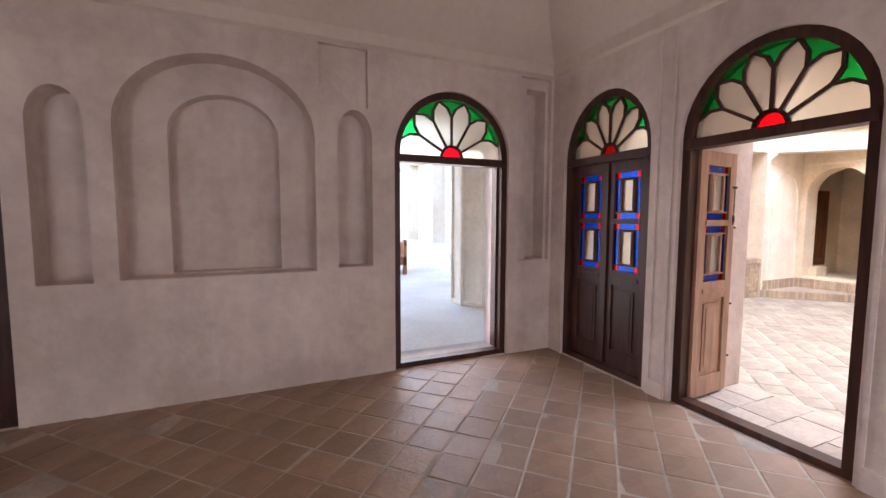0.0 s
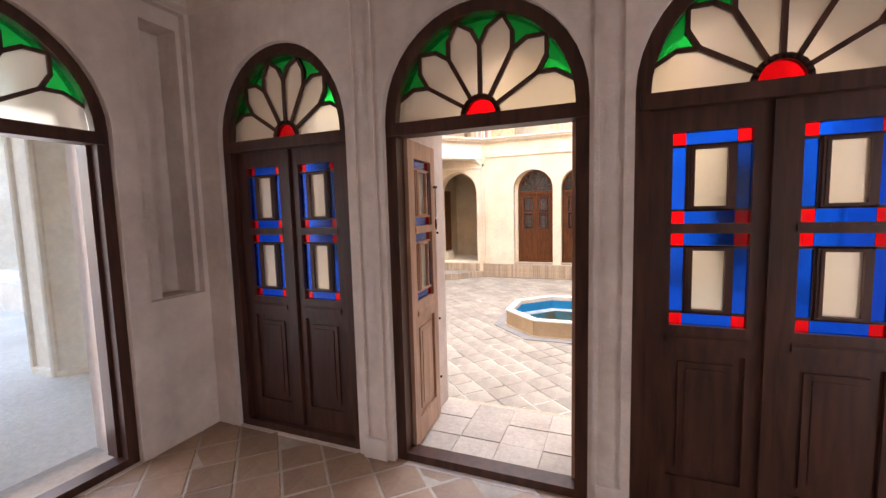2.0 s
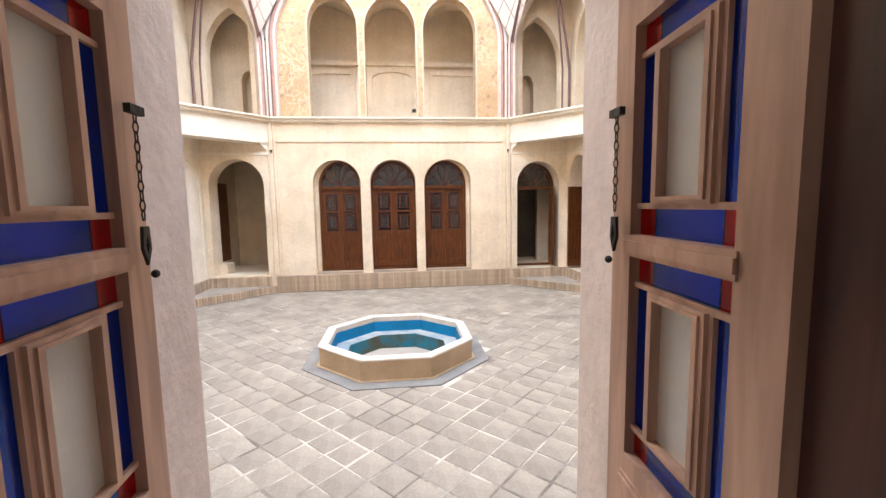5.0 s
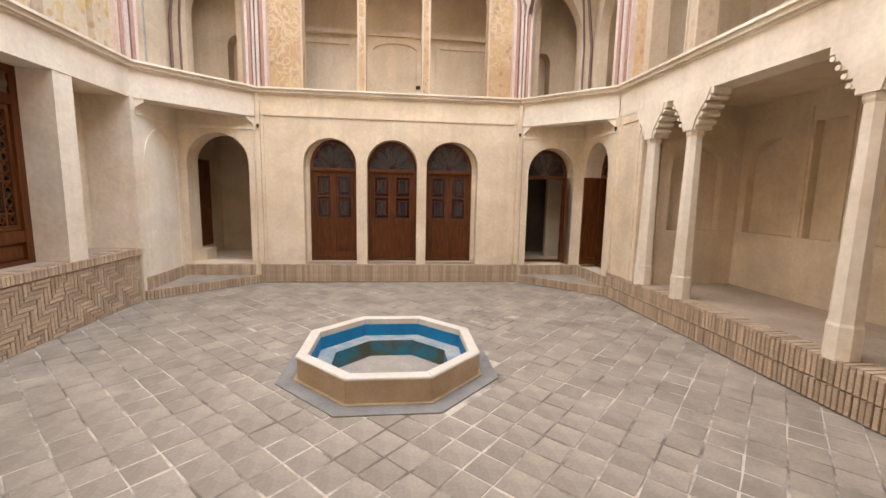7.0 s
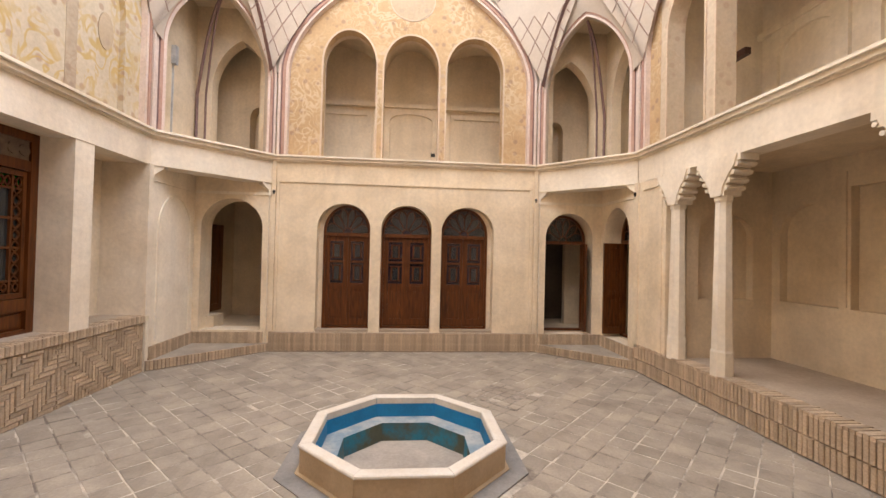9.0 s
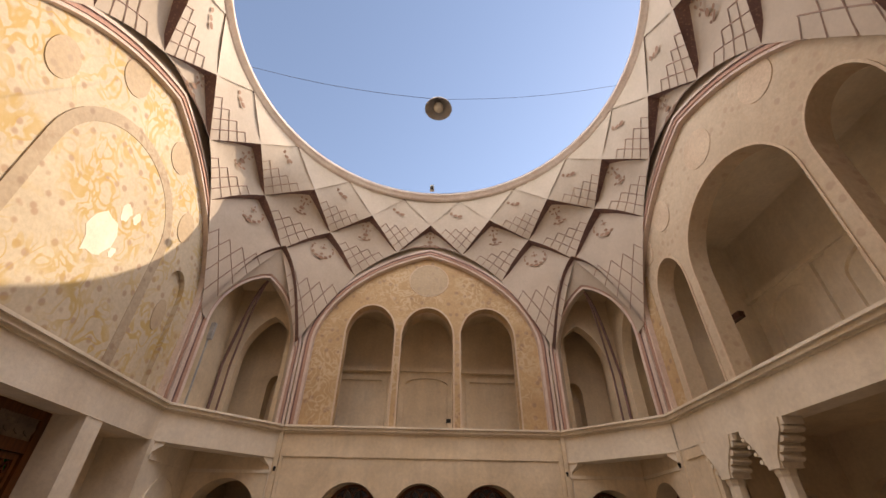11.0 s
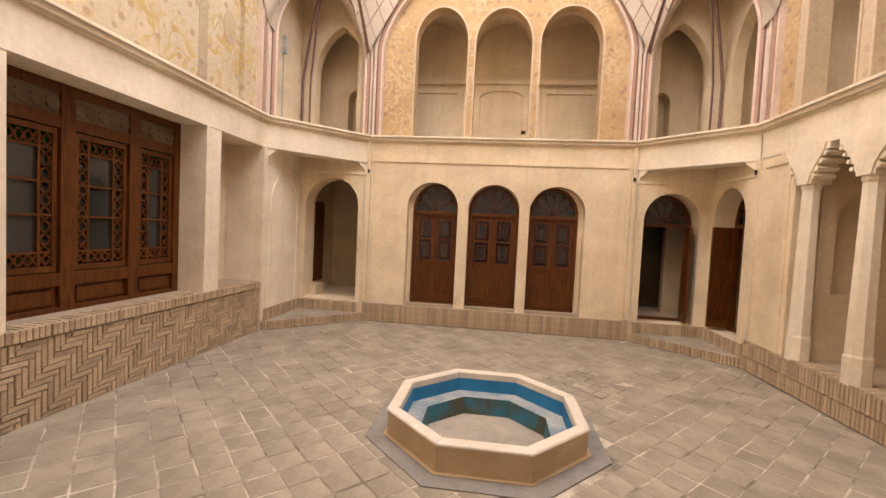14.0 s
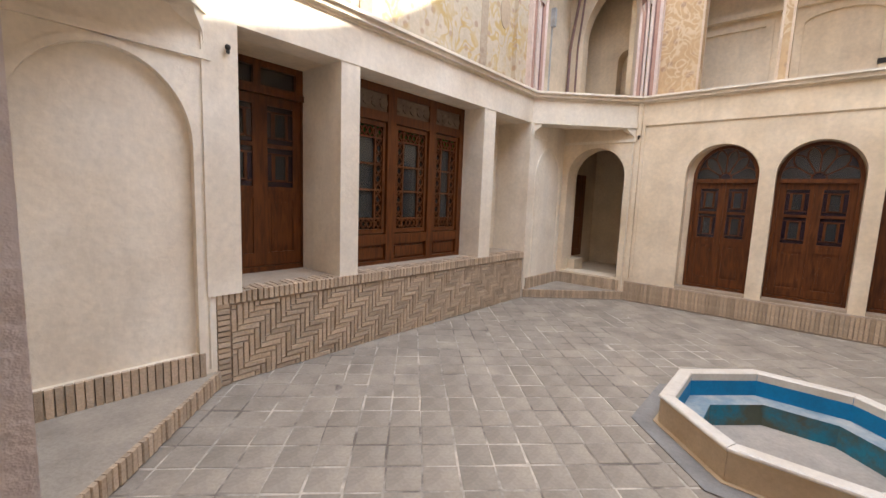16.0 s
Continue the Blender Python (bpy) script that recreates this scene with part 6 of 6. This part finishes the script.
# top faces of the bank's edge course
bm = bmesh.new()
for k in range(101):
    u = 4.555 + 0.0535 * k
    box(bm, u, u + 0.045, YN + 0.03, YN + 0.20, BANK - 0.02, BANK + 0.002 + 0.006 * ((k * 7) % 3))
tagged(part("edge_bricks", bm, BRICK, bank_n), kind="stuff")
P_EB = Plane((XE - 0.035, 0, 0), (0, 1, 0), (-1, 0, 0))
lay([(-1.0 + 0.052 * k, 0.0 + (0.03 if k % 2 else 0.02), 0.044, 0.335, 0.016) for k in range(100)], P_EB, bank_e, 100, 1.6)
lay([(9.98 - 0.054 * k, zz, 0.045, 0.20, 0.03) for k in range(102) for zz in (0.015, 0.228)], P_S, bank_s, 204, 7.0)
bm = bmesh.new()
for k in range(102):
    u = 9.98 - 0.054 * k
    box(bm, u, u + 0.045, YS - 0.22, YS + 0.03, 0.425, FLOOR + 0.004 * ((k * 5) % 3))
tagged(part("edge_bricks", bm, BRICK, bank_s), kind="stuff")
# corner steps
for i, name in ((1, "north_east"), (7, "south_east"), (3, "north_west"), (5, "south_west")):
    P, L = chamfer(i)
    cx, cy = (XE if i in (1, 7) else XW), (YN if i in (1, 3) else YS)
    tri = [(P.o.x + 0, P.o.y), tuple((P.o + P.u * L).xy), (cx, cy)]
    bm = bmesh.new()
    lo, hi = [bm.verts.new((*p, 0.0)) for p in tri], [bm.verts.new((*p, 0.155)) for p in tri]
    bm.faces.new(hi)
    bm.faces.new(lo)
    for k in range(3):
        bm.faces.new((lo[k], lo[(k + 1) % 3], hi[(k + 1) % 3], hi[k]))
    step = setting("step_" + name, bm, PAVER, "low corner step edged with upright bricks", "step")
    m = int(L / 0.053)
    lay([(0.01 + 0.053 * k, 0.01, 0.045, 0.15, 0.03) for k in range(m)], P, step, 60, L / 2)
    # brick foot of the corner walls
    bm = bmesh.new()
    sx, sy = (1 if cx == XE else -1), (1 if cy == YN else -1)
    for k in range(24):
        t = 0.055 * k
        if t < 1.30:
            ya = cy - sy * (t + 0.045)
            box(bm, cx - sx * 0.04, cx, min(ya, ya + sy * 0.045), max(ya, ya + sy * 0.045), 0.15, 0.365)
            xa = cx - sx * (t + 0.045)
            box(bm, min(xa, xa + sx * 0.045), max(xa, xa + sx * 0.045), cy - sy * 0.04, cy, 0.15, 0.365)
    tagged(part("foot_bricks", bm, BRICK, step), kind="stuff")

# thresholds of the room's doors
for a, b in ROOM_DOORS:
    root = setting("threshold", slab(bmesh.new(), flat, rect(2.44, XW, a + 0.004, b - 0.004), (), FLOOR + 0.002, FLOOR - 0.02), CLAY_JOINT, "mortar bed of the tiled door threshold", "threshold")
    for i in range(3):
        for j in range(4):
            w, l = 0.215, (b - a - 0.02) / 4
            part("threshold_tile", slab(bmesh.new(), flat, rect(2.45 + i * (w + 0.008), 2.45 + i * (w + 0.008) + w, a + 0.012 + j * l, a + 0.006 + (j + 1) * l), (), FLOOR + 0.006 + 0.002 * ((i + 2 * j) % 3), FLOOR), SILL_STONE, root)
    part("edge_bricks", slab(bmesh.new(), flat, rect(XW - 0.01, XW + 0.03, a - 0.1, b + 0.1), (), FLOOR + 0.001, 0.0), BRICK, root)
root = setting("threshold_yard", slab(bmesh.new(), flat, rect(0.675, 1.795, 3.52, 3.86), (), FLOOR + 0.004, FLOOR - 0.02), SILL_STONE, "worn stone threshold to the yard", "threshold")
# squares of small stones relaid with pale mortar
patch = setting("floor_patch", slab(bmesh.new(), lambda a, b, d: Vector((8.78 + (a - b) * 0.7071, 0.21 + (a + b) * 0.7071, d)), rect(-0.40, 0.40, -0.40, 0.40), (), 0.004, -0.01), JOINT, "pale mortar bed of a relaid patch of paving", "floor")
for i in range(5):
    for j in range(5):
        if (i * 3 + j * 2) % 7:
            part("small_paver", slab(bmesh.new(), lambda a, b, d: Vector((8.78 + (a - b) * 0.7071, 0.21 + (a + b) * 0.7071, d)), rect(-0.39 + 0.157 * i, -0.39 + 0.157 * i + 0.135, -0.39 + 0.157 * j, -0.39 + 0.157 * j + 0.135), (), 0.008, 0.0), PAVER, patch)

# court pavers, laid on the diagonal
def inside(x, y, grow):
    for k in range(8):
        a, b = Vector(OCT[k]), Vector(OCT[(k + 1) % 8])
        e = (b - a).normalized()
        if (Vector((x, y)) - a).dot(Vector((-e.y, e.x))) < -grow:
            return False
    return True


def tile_mesh(name, s, mat_, h=0.02, ease=0.006, wob=0.0, seed=0):
    rng = random.Random(seed)
    bm = bmesh.new()
    c = s / 2
    q = [(x * c + rng.uniform(-wob, wob), y * c + rng.uniform(-wob, wob)) for x, y in ((-1, -1), (1, -1), (1, 1), (-1, 1))]
    lo = [bm.verts.new((x, y, -h)) for x, y in q]
    mi = [bm.verts.new((x, y, -ease * 0.6)) for x, y in q]
    hi = [bm.verts.new((x * (1 - 2 * ease / s), y * (1 - 2 * ease / s), rng.uniform(-0.001, 0.001))) for x, y in q]
    for r, t in ((lo, mi), (mi, hi)):
        for j in range(4):
            bm.faces.new((r[j], r[(j + 1) % 4], t[(j + 1) % 4], t[j]))
    bm.faces.new(hi)
    bmesh.ops.recalc_face_normals(bm, faces=bm.faces)
    me = bpy.data.meshes.new(name)
    bm.to_mesh(me)
    bm.free()
    me.materials.append(mat_)
    return me


def pave(name, parent, origin, s, gap, z, keep, near, limit, mat_, wob):
    d = math.sqrt(0.5)
    cells = []
    for i in range(-60, 61):
        for j in range(-60, 61):
            x, y = origin[0] + s * d * (i - j), origin[1] + s * d * (i + j)
            if keep(x, y):
                cells.append((x, y))
    cells.sort(key=lambda p: (p[0] - near[0]) ** 2 + (p[1] - near[1]) ** 2)
    kinds = [tile_mesh(name, s - gap, mat_, wob=wob, seed=q) for q in range(8)]
    rng = random.Random(11)
    verts, faces = [], []
    for k, (x, y) in enumerate(cells):
        m = Matrix.Translation((x, y, z + rng.uniform(-0.003, 0.003))) @ Matrix.Rotation(radians(45) + rng.uniform(-0.01, 0.01) * (wob > 0.003), 4, "Z") @ Matrix.Rotation(rng.uniform(-0.008, 0.008), 4, "X")
        me = kinds[rng.randrange(8)]
        if k < limit:
            ob = new(name, me)
            ob.parent = parent
            ob.matrix_basis = m
        else:
            o = len(verts)
            verts += [m @ v.co for v in me.vertices]
            faces += [[o + q for q in p.vertices] for p in me.polygons]
    if faces:
        me = bpy.data.meshes.new("more_" + name + "s")
        me.from_pydata(verts, [], faces)
        me.materials.append(mat_)
        ob = new("more_" + name + "s", me)
        ob.parent = parent
        tagged(ob, kind="stuff")


court_floor, room_floor = bpy.data.objects["floor_court_bed"], bpy.data.objects["floor_room_bed"]
pave("paver", court_floor, (5.56, 3.155), 0.246, 0.014, 0.0, lambda x, y: inside(x, y, 0.18) and max(abs(x - PX), abs(y - PY), (abs(x - PX) + abs(y - PY)) * 0.7071) > 1.03, (4.8, 2.0), 300, PAVER, 0.006)
pave("floor_tile", room_floor, (1.68, 2.42), 0.232, 0.009, FLOOR, lambda x, y: -3.6 < x < 2.36 and -0.85 < y < 3.46, (0.8, 1.6), 300, CLAY, 0.002)
